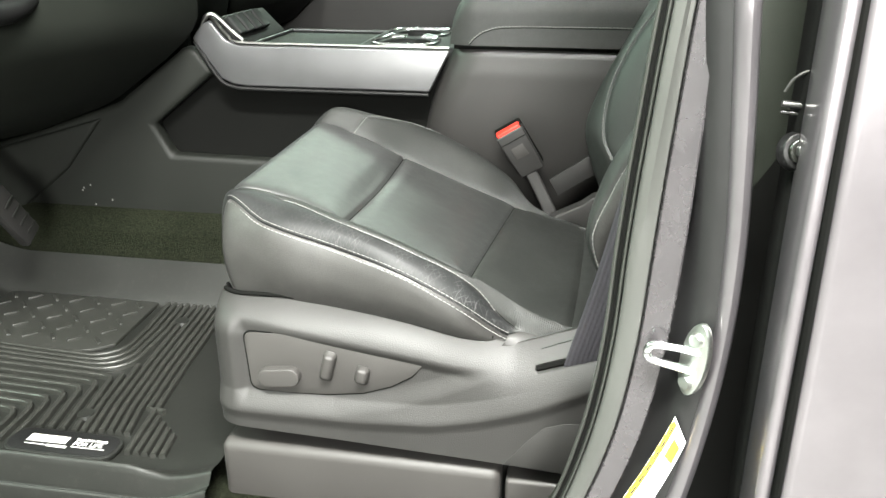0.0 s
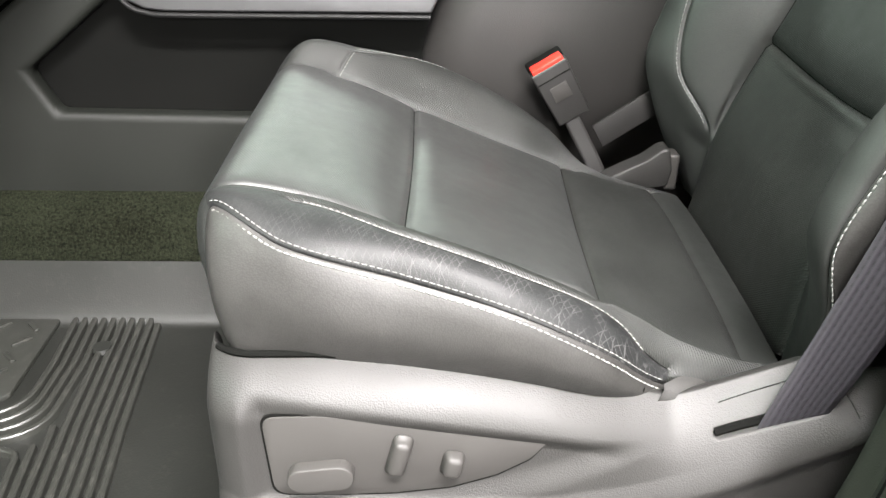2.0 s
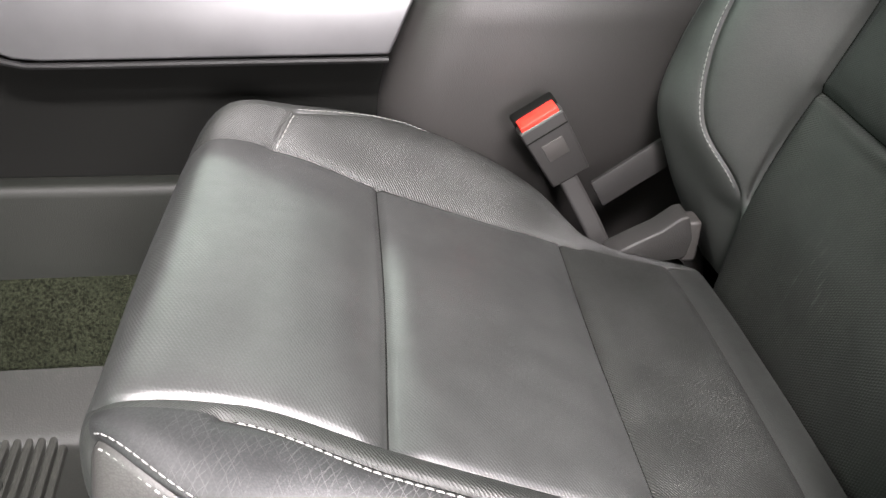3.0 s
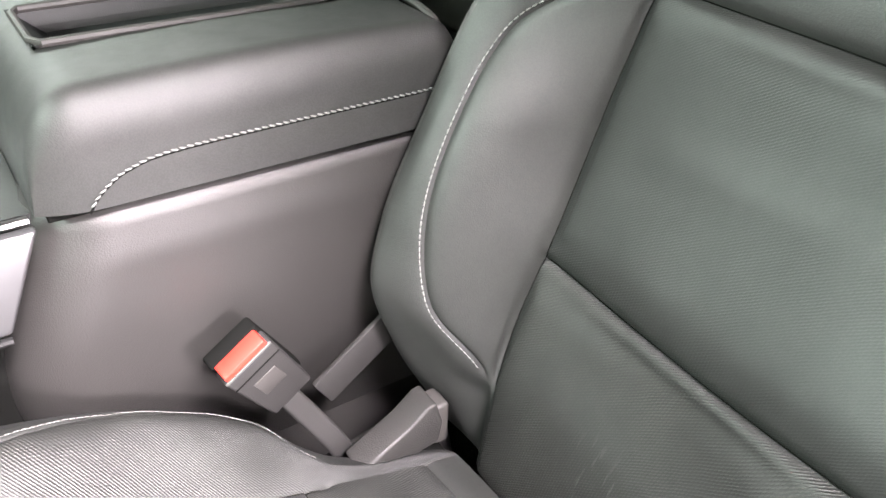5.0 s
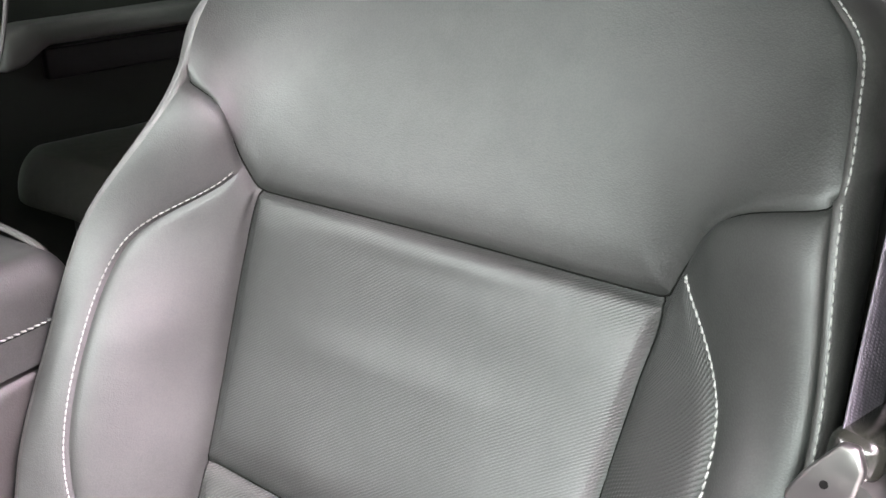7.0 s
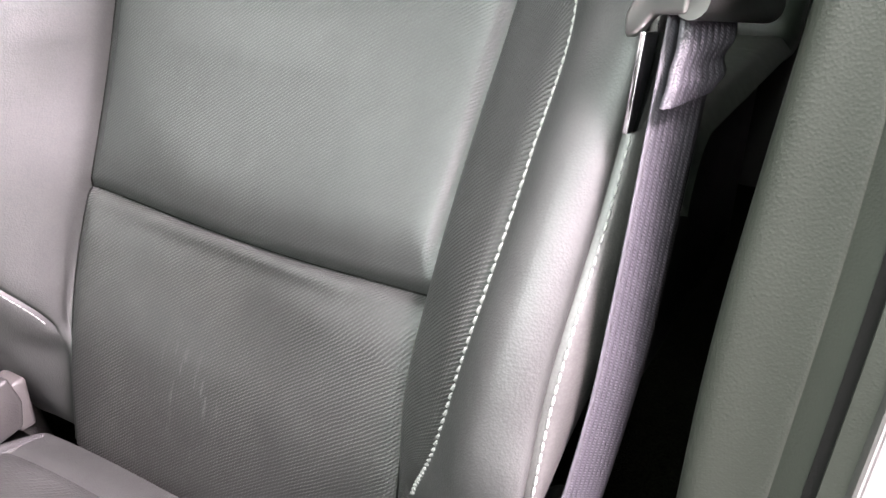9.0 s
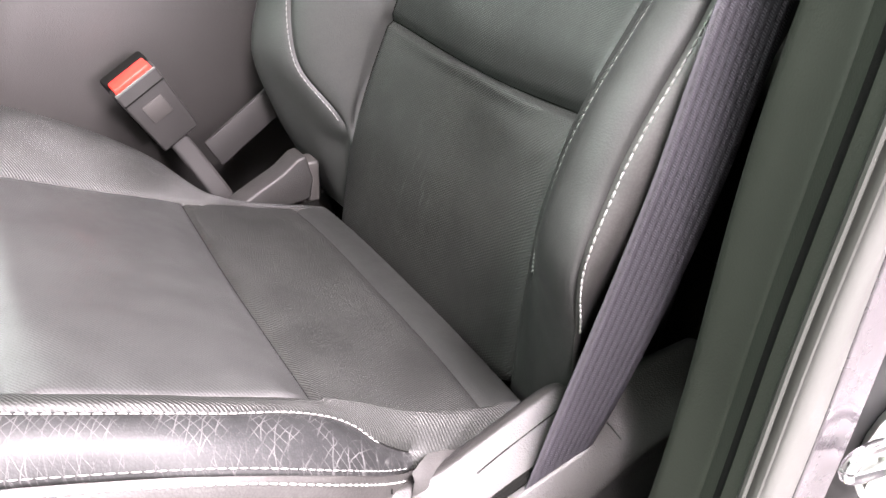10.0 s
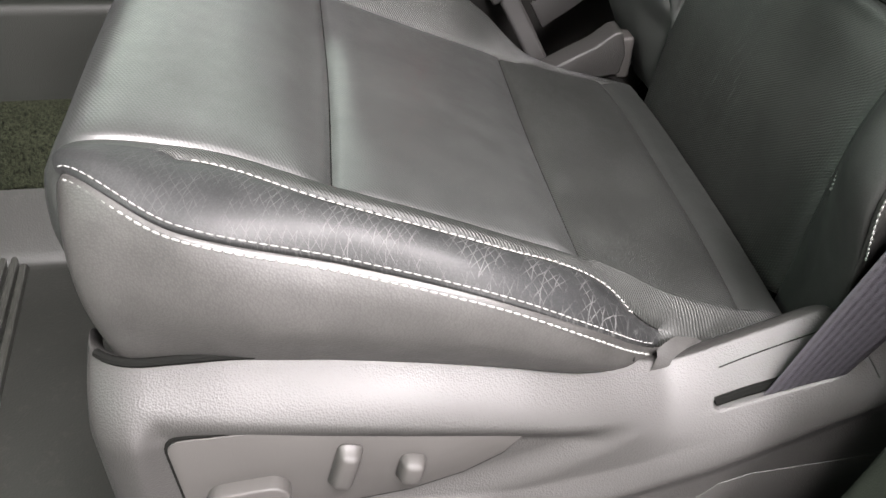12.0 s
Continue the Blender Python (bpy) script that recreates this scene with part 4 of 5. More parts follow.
def ribbon(knots, wide, thick, n=90):
    """A strap: knots of (x, y, z, turn): turn is the heading of its width, in degrees from +x."""
    k = glide(knots, n)
    verts, faces, uvs = [], [], []
    d = 0.0
    cols = 9
    for i, (x, y, z, a) in enumerate(k):
        if i:
            d += np.linalg.norm(k[i, :3] - k[i - 1, :3])
        side = np.array([math.cos(radians(a)), math.sin(radians(a)), 0])
        out = np.array([side[1], -side[0], 0])
        for lay in (-1, 1):
            for c in range(cols):
                f = c / (cols - 1) - 0.5
                verts.append(np.array([x, y, z]) + side * wide * f + out * thick * (lay * 0.5) * (1 if 0 < c < cols - 1 else 0.4))
                uvs.append((d, f * wide))
    row = 2 * cols
    for i in range(n - 1):
        for c in range(cols - 1):
            a = i * row + c
            faces.append((a, a + row, a + row + 1, a + 1))
            a += cols
            faces.append((a + 1, a + row + 1, a + row, a))
        a, b = i * row, i * row + cols
        faces.append((a, b, b + row, a + row))
        a, b = i * row + cols - 1, i * row + row - 1
        faces.append((a, a + row, b + row, b))
    return mesh_of("webbing", verts, faces, True, uvs)


put("webbing", ribbon([(0.017, 0.797, 0.192, 2), (0.024, 0.792, 0.225, -3), (0.036, 0.786, 0.275, -10), (0.051, 0.778, 0.345, -14), (0.064, 0.772, 0.410, -14), (0.074, 0.771, 0.455, -14), (0.085, 0.771, 0.50, -14), (0.106, 0.772, 0.57, -16), (0.130, 0.774, 0.65, -18), (0.185, 0.778, 0.85, -20), (0.215, 0.780, 0.98, -22)], 0.046, 0.0016), M_BELT, belt)
put("folded_webbing", ribbon([(0.0915, 0.7675, 0.5405, -13), (0.0945, 0.7655, 0.548, -17), (0.0975, 0.7668, 0.554, -14), (0.101, 0.7652, 0.562, -17), (0.105, 0.767, 0.573, -15)], 0.043, 0.005, 30), M_BELT, belt, "folded and sewn webbing end")
TM = pose(0.110, 0.769, 0.583, 0, 8, -16)
part("tongue_cap", box((-0.026, -0.0125, -0.002), (0.036, 0.0105, 0.021), 0.0085, 6, TM), M_CAP, belt, "dark olive tongue cap")
part("tongue_roller", rod([TM @ Vector((-0.0295, -0.0085, -0.005)), TM @ Vector((0.0365, -0.0085, -0.005))], 0.0080, 16), M_SATIN, belt, "satin metal roller of the tongue")
cheek = prism([(0.006, -0.013), (-0.008, -0.011), (-0.009, 0.009), (-0.004, 0.018), (0.003, 0.017), (0.014, -0.002), (0.019, -0.015), (0.017, -0.024), (0.012, -0.022)], "x", -0.031, -0.024, 0.002, 3, TM)
part("tongue_cheek", cheek, M_SATIN, belt, "satin metal side of the tongue with a hole")
hole = bmesh.new()
bmesh.ops.create_cone(hole, cap_ends=True, segments=14, radius1=0.0018, radius2=0.0018, depth=0.0084, matrix=TM @ Matrix.Translation((-0.0278, 0.004, -0.003)) @ pose(0, 0, 0, 0, 90, 0))
part("tongue_hole", hole, M_GAP, belt)
part("blade", prism([(-0.009, -0.052), (0.009, -0.052), (0.011, -0.01), (-0.011, -0.01)], "y", -0.0012, 0.0012, 0.0006, m=TM @ pose(-0.020, 0.010, -0.010, 0, 0, 8)), M_CHROME, belt, "polished steel tongue blade")

buckle = thing("seat_belt_buckle", "black seat belt buckle with a red release button", "buckle", at=(-0.09, 1.28, 0.28))
BM = pose(-0.101, 1.280, 0.322, 10, -31, 4)
body_form = box((-0.0235, -0.012, -0.047), (0.0235, 0.004, 0.034), 0.003, 3, None)
for v in body_form.verts:
    if v.co.z < -0.02:
        v.co.x *= 0.90
bmesh.ops.transform(body_form, matrix=BM, verts=body_form.verts)
part("buckle_body", body_form, M_BUCKLE, buckle)
part("rear_shell", box((-0.0232, 0.004, -0.046), (0.0232, 0.019, 0.039), 0.003, 3, BM), M_GAP, buckle, "black rear shell of the buckle")
part("button", prism([(-0.0205, 0.033), (0.0205, 0.033), (0.0200, 0.0395), (-0.0200, 0.0395)], "y", -0.0112, 0.0042, 0.0015, 2, BM), M_RED, buckle, "red release button")
part("body_lip", box((-0.0225, -0.0128, 0.0318), (0.0225, -0.0112, 0.0345), 0.0006, 2, BM), M_ARM, buckle)
part("body_step", box((-0.0225, -0.0128, 0.018), (0.0225, -0.0114, 0.0195), 0.0005, 1, BM), M_GAP, buckle)
part("press_mark", box((-0.011, -0.0128, -0.014), (0.011, -0.0115, 0.008), 0.002, 2, BM), M_SMOOTH, buckle)
put("buckle_strap", ribbon([(-0.083, 1.284, 0.285, 4), (-0.066, 1.282, 0.255, 2), (-0.047, 1.276, 0.220, 0), (-0.028, 1.27, 0.180, 0)], 0.023, 0.006, 24), M_BUCKLE, buckle, "dark plastic sleeve of the buckle strap")

# ---- centre console ----
console = thing("center_console", "dark plastic center console with silver trim and a padded lid", "console", at=(-0.3, 1.45, 0.0))
CY = 1.325
# side wall with a deep pocket in it
part("kick_panel", prism([(-1.40, 0.02), (-1.40, 0.26), (-1.09, 0.275), (-0.83, 0.358), (-0.69, 0.462), (-0.668, 0.456), (-0.640, 0.418), (-0.766, 0.320), (-0.738, 0.266), (-0.24, 0.260), (-0.20, 0.02)], "y", CY, CY + 0.036, 0.015, 6), M_KICK, console)
part("stack_side", box((-1.40, CY + 0.040, 0.22), (-0.70, CY + 0.052, 0.50), 0.0), M_DASH, console)
# near-black back and floor: the pocket's shade is put into their colour
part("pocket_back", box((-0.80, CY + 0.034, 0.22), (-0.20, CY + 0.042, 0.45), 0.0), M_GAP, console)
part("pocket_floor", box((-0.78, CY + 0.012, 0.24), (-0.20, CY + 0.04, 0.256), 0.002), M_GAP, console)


def console_body():
    """The console's rear side: rolled off towards the front, leaning in at the top and tucked under at the bottom."""
    zs, ss = np.linspace(0.02, 0.4735, 56), np.r_[np.linspace(0, 0.22, 26), np.linspace(0.24, 1, 30)]
    verts, faces = [], []
    for z in zs:
        left = np.interp(z, [0.02, 0.30, 0.34, 0.37, 0.40, 0.4735], [-0.276, -0.274, -0.270, -0.263, -0.253, -0.222])
        for t in ss:
            x = left + (0.135 - left) * t
            roll = np.clip((left + 0.060 - x) / 0.060, 0, 1)
            y = CY - 0.012 + 0.055 * (1 - math.sqrt(1 - roll**2)) + 0.16 * np.clip((z - 0.425) / 0.02, 0, 1) * max(z - 0.430, 0) + 1.2 * max(0.405 - z, 0) ** 2 * (1 if z > 0.25 else 0) + (0.0288 + 0.372 * (0.25 - z) if z <= 0.25 else 0)
            y += 0.012 * np.clip((z - 0.462) / 0.0115, 0, 1) ** 3
            verts.append((x, y, z))
    n = len(ss)
    for i in range(len(zs) - 1):
        for j in range(n - 1):
            faces.append((i * n + j, i * n + j + 1, (i + 1) * n + j + 1, (i + 1) * n + j))
    return mesh_of("rear_body", verts, faces)


put("rear_body", console_body(), M_CONSOLE, console)
for x, z in ((-0.926, 0.194), (-0.929, 0.189), (-0.906, 0.162), (-0.908, 0.150), (-0.870, 0.173), (-0.911, 0.200)):
    part("paint_fleck", box((x - 0.0018, CY - 0.0006, z - 0.0022), (x + 0.0014, CY + 0.001, z + 0.0016), 0.0005, 1), M_THREAD, console)
part("rear_core", box((-0.219, CY + 0.060, 0.02), (0.132, 1.60, 0.469), 0.004), M_CONSOLE, console)
part("lid_gap", box((-0.215, CY - 0.002, 0.470), (0.100, 1.59, 0.4785), 0.001), M_GAP, console)
part("deck", prism([(-0.66, 0.44), (-0.66, 0.452), (-0.60, 0.456), (-0.386, 0.456), (-0.386, 0.44)], "y", 1.352, 1.60, 0.002), M_DECK, console)
part("core", box((-1.2, CY + 0.045, 0.0), (-0.26, 1.59, 0.30), 0.0), M_CONSOLE, console)
strip = prism([(-0.672, 0.476), (-0.662, 0.462), (-0.622, 0.411), (-0.600, 0.4015), (-0.575, 0.399), (-0.255, 0.399), (-0.222, 0.466), (-0.590, 0.466), (-0.612, 0.474), (-0.640, 0.505), (-0.655, 0.500)], "y", 0.0, 0.010, 0.003, 3, pose(0, CY - 0.010, 0, 0, 0, 0))
for v in strip.verts:
    v.co.y += 0.16 * max(0, v.co.z - 0.40)
part("silver_trim", strip, M_SILVER, console, "brushed silver trim strip")
line_low = rod(glide([(-0.672, 1.334, 0.470), (-0.645, 1.324, 0.434), (-0.622, 1.319, 0.406), (-0.600, 1.317, 0.397), (-0.565, 1.316, 0.3945), (-0.40, 1.316, 0.3945), (-0.256, 1.316, 0.3945)], 50), 0.0032, 8)
part("trim_edge", line_low, M_DARK, console)
line_top = rod(glide([(-0.650, 1.362, 0.508), (-0.615, 1.345, 0.478), (-0.590, 1.338, 0.469), (-0.45, 1.338, 0.468), (-0.225, 1.338, 0.468)], 40), 0.0035, 8)
part("bright_edge", line_top, M_SATIN, console)
# well, cup holders and switches on top
rim = [(-0.585, 1.365), (-0.39, 1.365), (-0.39, 1.585), (-0.585, 1.585)]
part("well_floor", prism(rim, "z", 0.4572, 0.4576, 0.0), M_DARK, console, smooth=False)
for k in range(4):
    a, b = rim[k], rim[(k + 1) % 4]
    part("well_rim", rod([(*a, 0.461), (*b, 0.461)], 0.0035, 8), M_SILVER, console)


def cup_holder(x0, x1, y0, y1, x, y, r=0.040, z=0.4655):
    """A tile of the deck with a round well in it."""
    bm = bmesh.new()
    turns = np.linspace(0, 2 * math.pi, 48, endpoint=False)
    outer = []
    for a in turns:
        c, t = math.cos(a), math.sin(a)
        reach = min(((x1 - x) if c > 0 else (x0 - x)) / c if abs(c) > 1e-6 else 9, ((y1 - y) if t > 0 else (y0 - y)) / t if abs(t) > 1e-6 else 9)
        outer.append((x + reach * c, y + reach * t))
    rings = [[bm.verts.new((*q, z - 0.015)) for q in outer], [bm.verts.new((*q, z)) for q in outer]]
    for rr, zz in ((r + 0.002, z), (r, z - 0.002), (r * 0.96, z - 0.03), (r * 0.90, z - 0.065)):
        rings.append([bm.verts.new((x + rr * math.cos(a), y + rr * math.sin(a), zz)) for a in turns])
    for a, b in zip(rings, rings[1:]):
        for k in range(48):
            bm.faces.new((a[k], a[(k + 1) % 48], b[(k + 1) % 48], b[k]))
    bm.faces.new(rings[-1])
    well = part("cup_holder", bm, M_DECK, console, "round cup holder with bright edging")
    return well


def cup_edging(well, flip):
    """A bright band bent round three sides of a cup holder, its ends turned in at the neck."""
    way = [(-0.330, 1.474), (-0.346, 1.479), (-0.362, 1.472), (-0.371, 1.440), (-0.372, 1.405), (-0.362, 1.381), (-0.335, 1.374), (-0.295, 1.373), (-0.268, 1.379), (-0.260, 1.405), (-0.261, 1.440), (-0.268, 1.468), (-0.284, 1.474), (-0.300, 1.470)]
    pts = [(x, 2.970 - y if flip else y, 0.4662) for x, y in way]
    part("chrome_edging", rod(glide(pts, 60), 0.0042, 10), M_CHROME, well)


cup_edging(cup_holder(-0.386, -0.222, 1.352, 1.485, -0.315, 1.424, 0.041), False)
cup_edging(cup_holder(-0.386, -0.222, 1.485, 1.60, -0.315, 1.546, 0.041), True)
bank = pose(-0.622, 1.440, 0.487, 0, 50, 0)
part("switch_bank", box((-0.027, -0.078, -0.008), (0.027, 0.078, 0.003), 0.006, 4, bank), M_DARK, console)
part("bank_base", prism([(-0.650, 0.44), (-0.655, 0.500), (-0.640, 0.505), (-0.600, 0.466), (-0.592, 0.456)], "y", 1.362, 1.575, 0.003, 2), M_DARK, console)
for k in range(4):
    toggle = box((-0.019, -0.068 + k * 0.036, 0.002), (0.019, -0.041 + k * 0.036, 0.010), 0.004, 4)
    for v in toggle.verts:
        v.co.z += 0.006 * (v.co.x / 0.019) ** 2 * (1 if v.co.z > 0.005 else 0)
    bmesh.ops.transform(toggle, matrix=bank, verts=toggle.verts)
    part("toggle", toggle, M_DECK, console)
part("bank_edge", rod(glide([(-0.665, 1.352, 0.486), (-0.655, 1.350, 0.508), (-0.640, 1.354, 0.512), (-0.612, 1.354, 0.488), (-0.590, 1.354, 0.470)], 24), 0.0045, 8), M_SATIN, console)


TRAY = (-0.188, 0.038, 1.404, 1.490)


def padded_lid():
    xs = np.unique(np.r_[np.linspace(-0.222, -0.170, 22), np.linspace(-0.170, 0.06, 40), np.linspace(0.06, 0.108, 22), TRAY[:2]])
    flats = [(y - 1.453) / (0.86 * 0.141) * 0.62 for y in TRAY[2:]]
    ys = np.unique(np.r_[np.linspace(-1, 1, 81), flats])
    verts, faces = [], []
    for x in xs:
        nose = np.clip((-0.177 - x) / 0.045, 0, 1)
        tail = np.clip((x - 0.082) / 0.026, 0, 1)
        w = 0.141 - 0.012 * nose**2 - 0.006 * tail**2
        height = 0.080 * math.sqrt(max(0.0, 1 - nose**2.6)) * (1 - 0.35 * (1 - math.sqrt(max(0.0, 1 - tail**2)))) + 0.004 * math.sin(math.pi * np.clip((x + 0.22) / 0.33, 0, 1))
        for s in ys:
            a = abs(s)
            if a < 0.62:
                y, z = s / 0.62 * 0.86, 1.0
            else:
                q = (a - 0.62) / 0.38
                if q < 0.5:
                    th = q / 0.5 * math.pi / 2
                    y, z = np.sign(s) * (0.86 + 0.14 * math.sin(th)), 1 - 0.42 * (1 - math.cos(th))
                else:
                    y, z = np.sign(s) * 1.0, 0.58 * (1 - (q - 0.5) / 0.5)
            if a < 0.62:
                verts.append((x, 1.453 + s / 0.62 * 0.86 * (0.141 if nose == 0 and tail == 0 else w), 0.477 + z * height))
            else:
                verts.append((x, 1.453 + y * w, 0.477 + z * height))
    n = len(ys)
    for i in range(len(xs) - 1):
        for j in range(n - 1):
            mid = [(verts[i * n + j][k] + verts[(i + 1) * n + j + 1][k]) / 2 for k in (0, 1)]
            if TRAY[0] < mid[0] < TRAY[1] and TRAY[2] < mid[1] < TRAY[3]:
                continue
            faces.append((i * n + j, (i + 1) * n + j, (i + 1) * n + j + 1, i * n + j + 1))
    faces.append(tuple((len(xs) - 1) * n + j for j in range(n)))
    return mesh_of("lid", verts, faces)


lid = put("lid", padded_lid(), M_LID, console, "padded black armrest lid with pale side stitching")
seam = glide([(-0.190, 1.3115, 0.478), (-0.180, 1.3115, 0.490), (-0.160, 1.3115, 0.502), (-0.122, 1.3115, 0.508), (0.0, 1.3115, 0.509), (0.06, 1.3115, 0.509), (0.095, 1.3125, 0.509)], 90)
stitches("stitching", seam, np.tile((0, -1, 0.0), (90, 1)), lid, 0.0, (0, 0, 1), lift=0.001, thick=0.0008, slant=0.3)
part("seam_crease", rod([tuple(q + np.array((0, 0.001, -0.0022))) for q in seam], 0.0008, 6), M_GAP, lid)


def lid_tray():
    bm = bmesh.new()
    x0, x1, y0, y1 = TRAY
    rings = []
    for grow, z, lean in ((0.003, 0.5612, 0), (0.0, 0.5605, 0), (-0.004, 0.548, 0.010), (-0.007, 0.543, 0.014)):
        rings.append([bm.verts.new(q) for q in ((x0 - grow + lean, y0 - grow, z), (x1 + grow - lean, y0 - grow, z), (x1 + grow - lean, y1 + grow, z), (x0 - grow + lean, y1 + grow, z))])
    for a, b in zip(rings, rings[1:]):
        for k in range(4):
            bm.faces.new((a[k], a[(k + 1) % 4], b[(k + 1) % 4], b[k]))
    bm.faces.new(rings[-1])
    return bm


part("lid_tray", lid_tray(), M_DECK, lid, "shallow tray in the lid", smooth=False)
edge = [(TRAY[0] + 0.006, TRAY[2]), (TRAY[1] - 0.008, TRAY[2]), (TRAY[1], TRAY[2] + 0.010), (TRAY[1], TRAY[3] - 0.010), (TRAY[1] - 0.008, TRAY[3]), (TRAY[0] + 0.006, TRAY[3]), (TRAY[0], TRAY[3] - 0.010), (TRAY[0], TRAY[2] + 0.010)]
part("tray_rim", rod([(*q, 0.5612) for q in edge], 0.0032, 8, True), M_SMOOTH, lid)
part("rear_piping", rod(glide([(0.100, 1.322, 0.500), (0.097, 1.330, 0.535), (0.099, 1.352, 0.5535), (0.103, 1.453, 0.5575), (0.099, 1.554, 0.5535), (0.097, 1.576, 0.535)], 40), 0.0030, 8), M_SMOOTH, lid)

# ---- foot space ----
part_carpet = part("tunnel_carpet", prism([(1.266, -0.02), (1.268, 0.080), (1.285, 0.128), (1.335, 0.165), (1.36, -0.02)], "x", -1.42, -0.30, 0.006, 3), M_CARPET, None)
tagged(part_carpet, "dark grey-green carpet beside the console", "carpet", kind="structure")

mat_thing = thing("floor_mat", "dusty black ribbed rubber floor mat with a heel pad", "floor mat", at=(-0.75, 1.0, 0.0))


def mat_sheet():
    xs, ys = np.linspace(-1.30, -0.425, 60), np.r_[np.linspace(0.722, 0.80, 44), np.linspace(0.805, 1.262, 70)]
    verts, faces = [], []
    for x in xs:
        for y in ys:
            z = 0.006 + 0.078 * np.clip((y - 1.225) / 0.037, 0, 1) ** 1.4
            turn_up = np.clip((x + 0.535) / 0.11, 0, 1) ** 2
            z += 0.018 * math.exp(-(((y - 0.765) / 0.010) ** 2)) * (1 - 0.8 * np.clip((x + 0.535) / 0.05, 0, 1))
            z -= 0.026 * np.clip((0.760 - y) / 0.010, 0, 1) * (1 - 0.6 * turn_up)
            z += 0.012 * math.exp(-(((y - 0.741) / 0.006) ** 2)) * (1 - turn_up)
            z -= 0.050 * np.clip((0.739 - y) / 0.014, 0, 1)
            z += 0.022 * turn_up * np.clip((0.98 - y) / 0.15, 0, 1)
            z += 0.10 * np.clip((-1.02 - x) / 0.28, 0, 1) ** 1.3
            verts.append((x, y, z))
    n = len(ys)
    for i in range(len(xs) - 1):
        for j in range(n - 1):
            faces.append((i * n + j, (i + 1) * n + j, (i + 1) * n + j + 1, i * n + j + 1))
    me = mesh_of("sheet", verts, faces)
    return me


put("sheet", mat_sheet(), M_MAT, mat_thing)


def rib(path, wide=0.0092, high=0.0080):
    pts = [Vector((*q, 0.006)) for q in path]
    bm = bmesh.new()
    rows = []
    for k, q in enumerate(pts):
        a, b = pts[max(k - 1, 0)], pts[min(k + 1, len(pts) - 1)]
        way = (b - a).normalized()
        side = Vector((-way.y, way.x, 0))
        rows.append([bm.verts.new(q + side * (wide * f) + Vector((0, 0, h * high - 0.002 * (h == 0)))) for f, h in ((-0.5, 0), (-0.40, 0.85), (-0.22, 1.03), (0.22, 1.03), (0.40, 0.85), (0.5, 0))])
    for a, b in zip(rows, rows[1:]):
        for s in range(5):
            bm.faces.new((a[s], a[s + 1], b[s + 1], b[s]))
    bm.faces.new(rows[0])
    bm.faces.new(rows[-1][::-1])
    part("rib", bm, M_RIB, mat_thing)


for k in range(4):
    d = 0.0125 * k
    bend = [(-0.716 + d - 0.050 + 0.050 * math.cos(a), 1.080 - d - 0.048 * math.sin(a)) for a in np.linspace(0, math.pi / 2, 8)]
    rib([(-0.728 + d, 1.236), (-0.717 + d, 1.13)] + bend + [(-0.86, 1.038 - d), (-1.10, 1.058 - d)])
for k in range(4, 10):
    d = 0.0125 * k
    rib([(-0.728 + d, 1.236 - 0.016 * max(0, k - 8)), (-0.706 + d, 1.02), (-0.690 + d, 0.905), (-0.676 + d, 0.842 if k < 8 else 0.90)])
rib([(-0.6685, 1.016), (-0.6525, 0.905), (-0.6385, 0.836)])
rib([(-0.6775, 0.985), (-0.6650, 0.905), (-0.6510, 0.836)])
for k in range(10):
    cx, cy = -0.686 - 0.0146 * k, 0.978 - 0.0176 * k
    rib([(-1.10, cy + 0.018), (cx - 0.020, cy), (cx - 0.007, cy - 0.004), (cx - 0.001, cy - 0.014), (cx + 0.001, cy - 0.03), (cx + 0.001 + 0.19 * max(0.0, cy - 0.03 - 0.838), min(0.836, cy - 0.04) if cx > -0.735 else 0.80)])
for k in range(5):
    rib([(-0.578 + 0.0135 * k, 0.898 - 0.012 * k), (-0.566 + 0.0125 * k, 0.803)])
pad = part("heel_pad", prism([(-1.05, 1.06), (-0.80, 1.035), (-0.770, 1.048), (-0.742, 1.072), (-0.748, 1.232), (-1.05, 1.238)], "z", 0.004, 0.0125, 0.003, 2), M_RIB, mat_thing, "raised heel pad with a tread pattern")
for i in range(7):
    for j in range(5):
        x, y = -0.775 - 0.042 * i, 1.075 + 0.034 * j
        turn = 45 if (i + j) % 2 else -45
        part("tread", box((-0.013, -0.0032, 0.0), (0.013, 0.0032, 0.0042), 0.0014, 2, pose(x, y, 0.0112, 0, 0, turn)), M_RIB, pad)
for x, y in ((-0.668, 0.872), (-0.668, 1.164)):
    bm = bmesh.new()
    bmesh.ops.create_cone(bm, cap_ends=True, segments=20, radius1=0.013, radius2=0.0115, depth=0.006, matrix=Matrix.Translation((x, y, 0.013)))
    part("stud", bm, M_MAT, mat_thing)
badge_outline = [(-0.659 + sx * 0.058 + 0.019 * math.cos(a), 0.8055 + sy * 0.0040 + 0.019 * math.sin(a)) for sx, sy, a0 in ((1, 1, 0), (-1, 1, 0.5), (-1, -1, 1.0), (1, -1, 1.5)) for a in np.linspace(a0 * math.pi, (a0 + 0.5) * math.pi, 7)]
part("badge_rim", prism([(-0.659 + (x + 0.659) * 1.05, 0.8055 + (y - 0.8055) * 1.14) for x, y in badge_outline], "z", 0.006, 0.0135, 0.002, 2), M_MAT, mat_thing)
badge = part("badge", prism(badge_outline, "z", 0.008, 0.0145, 0.0006, 2), M_DARK, mat_thing, "black badge with plain white marks")
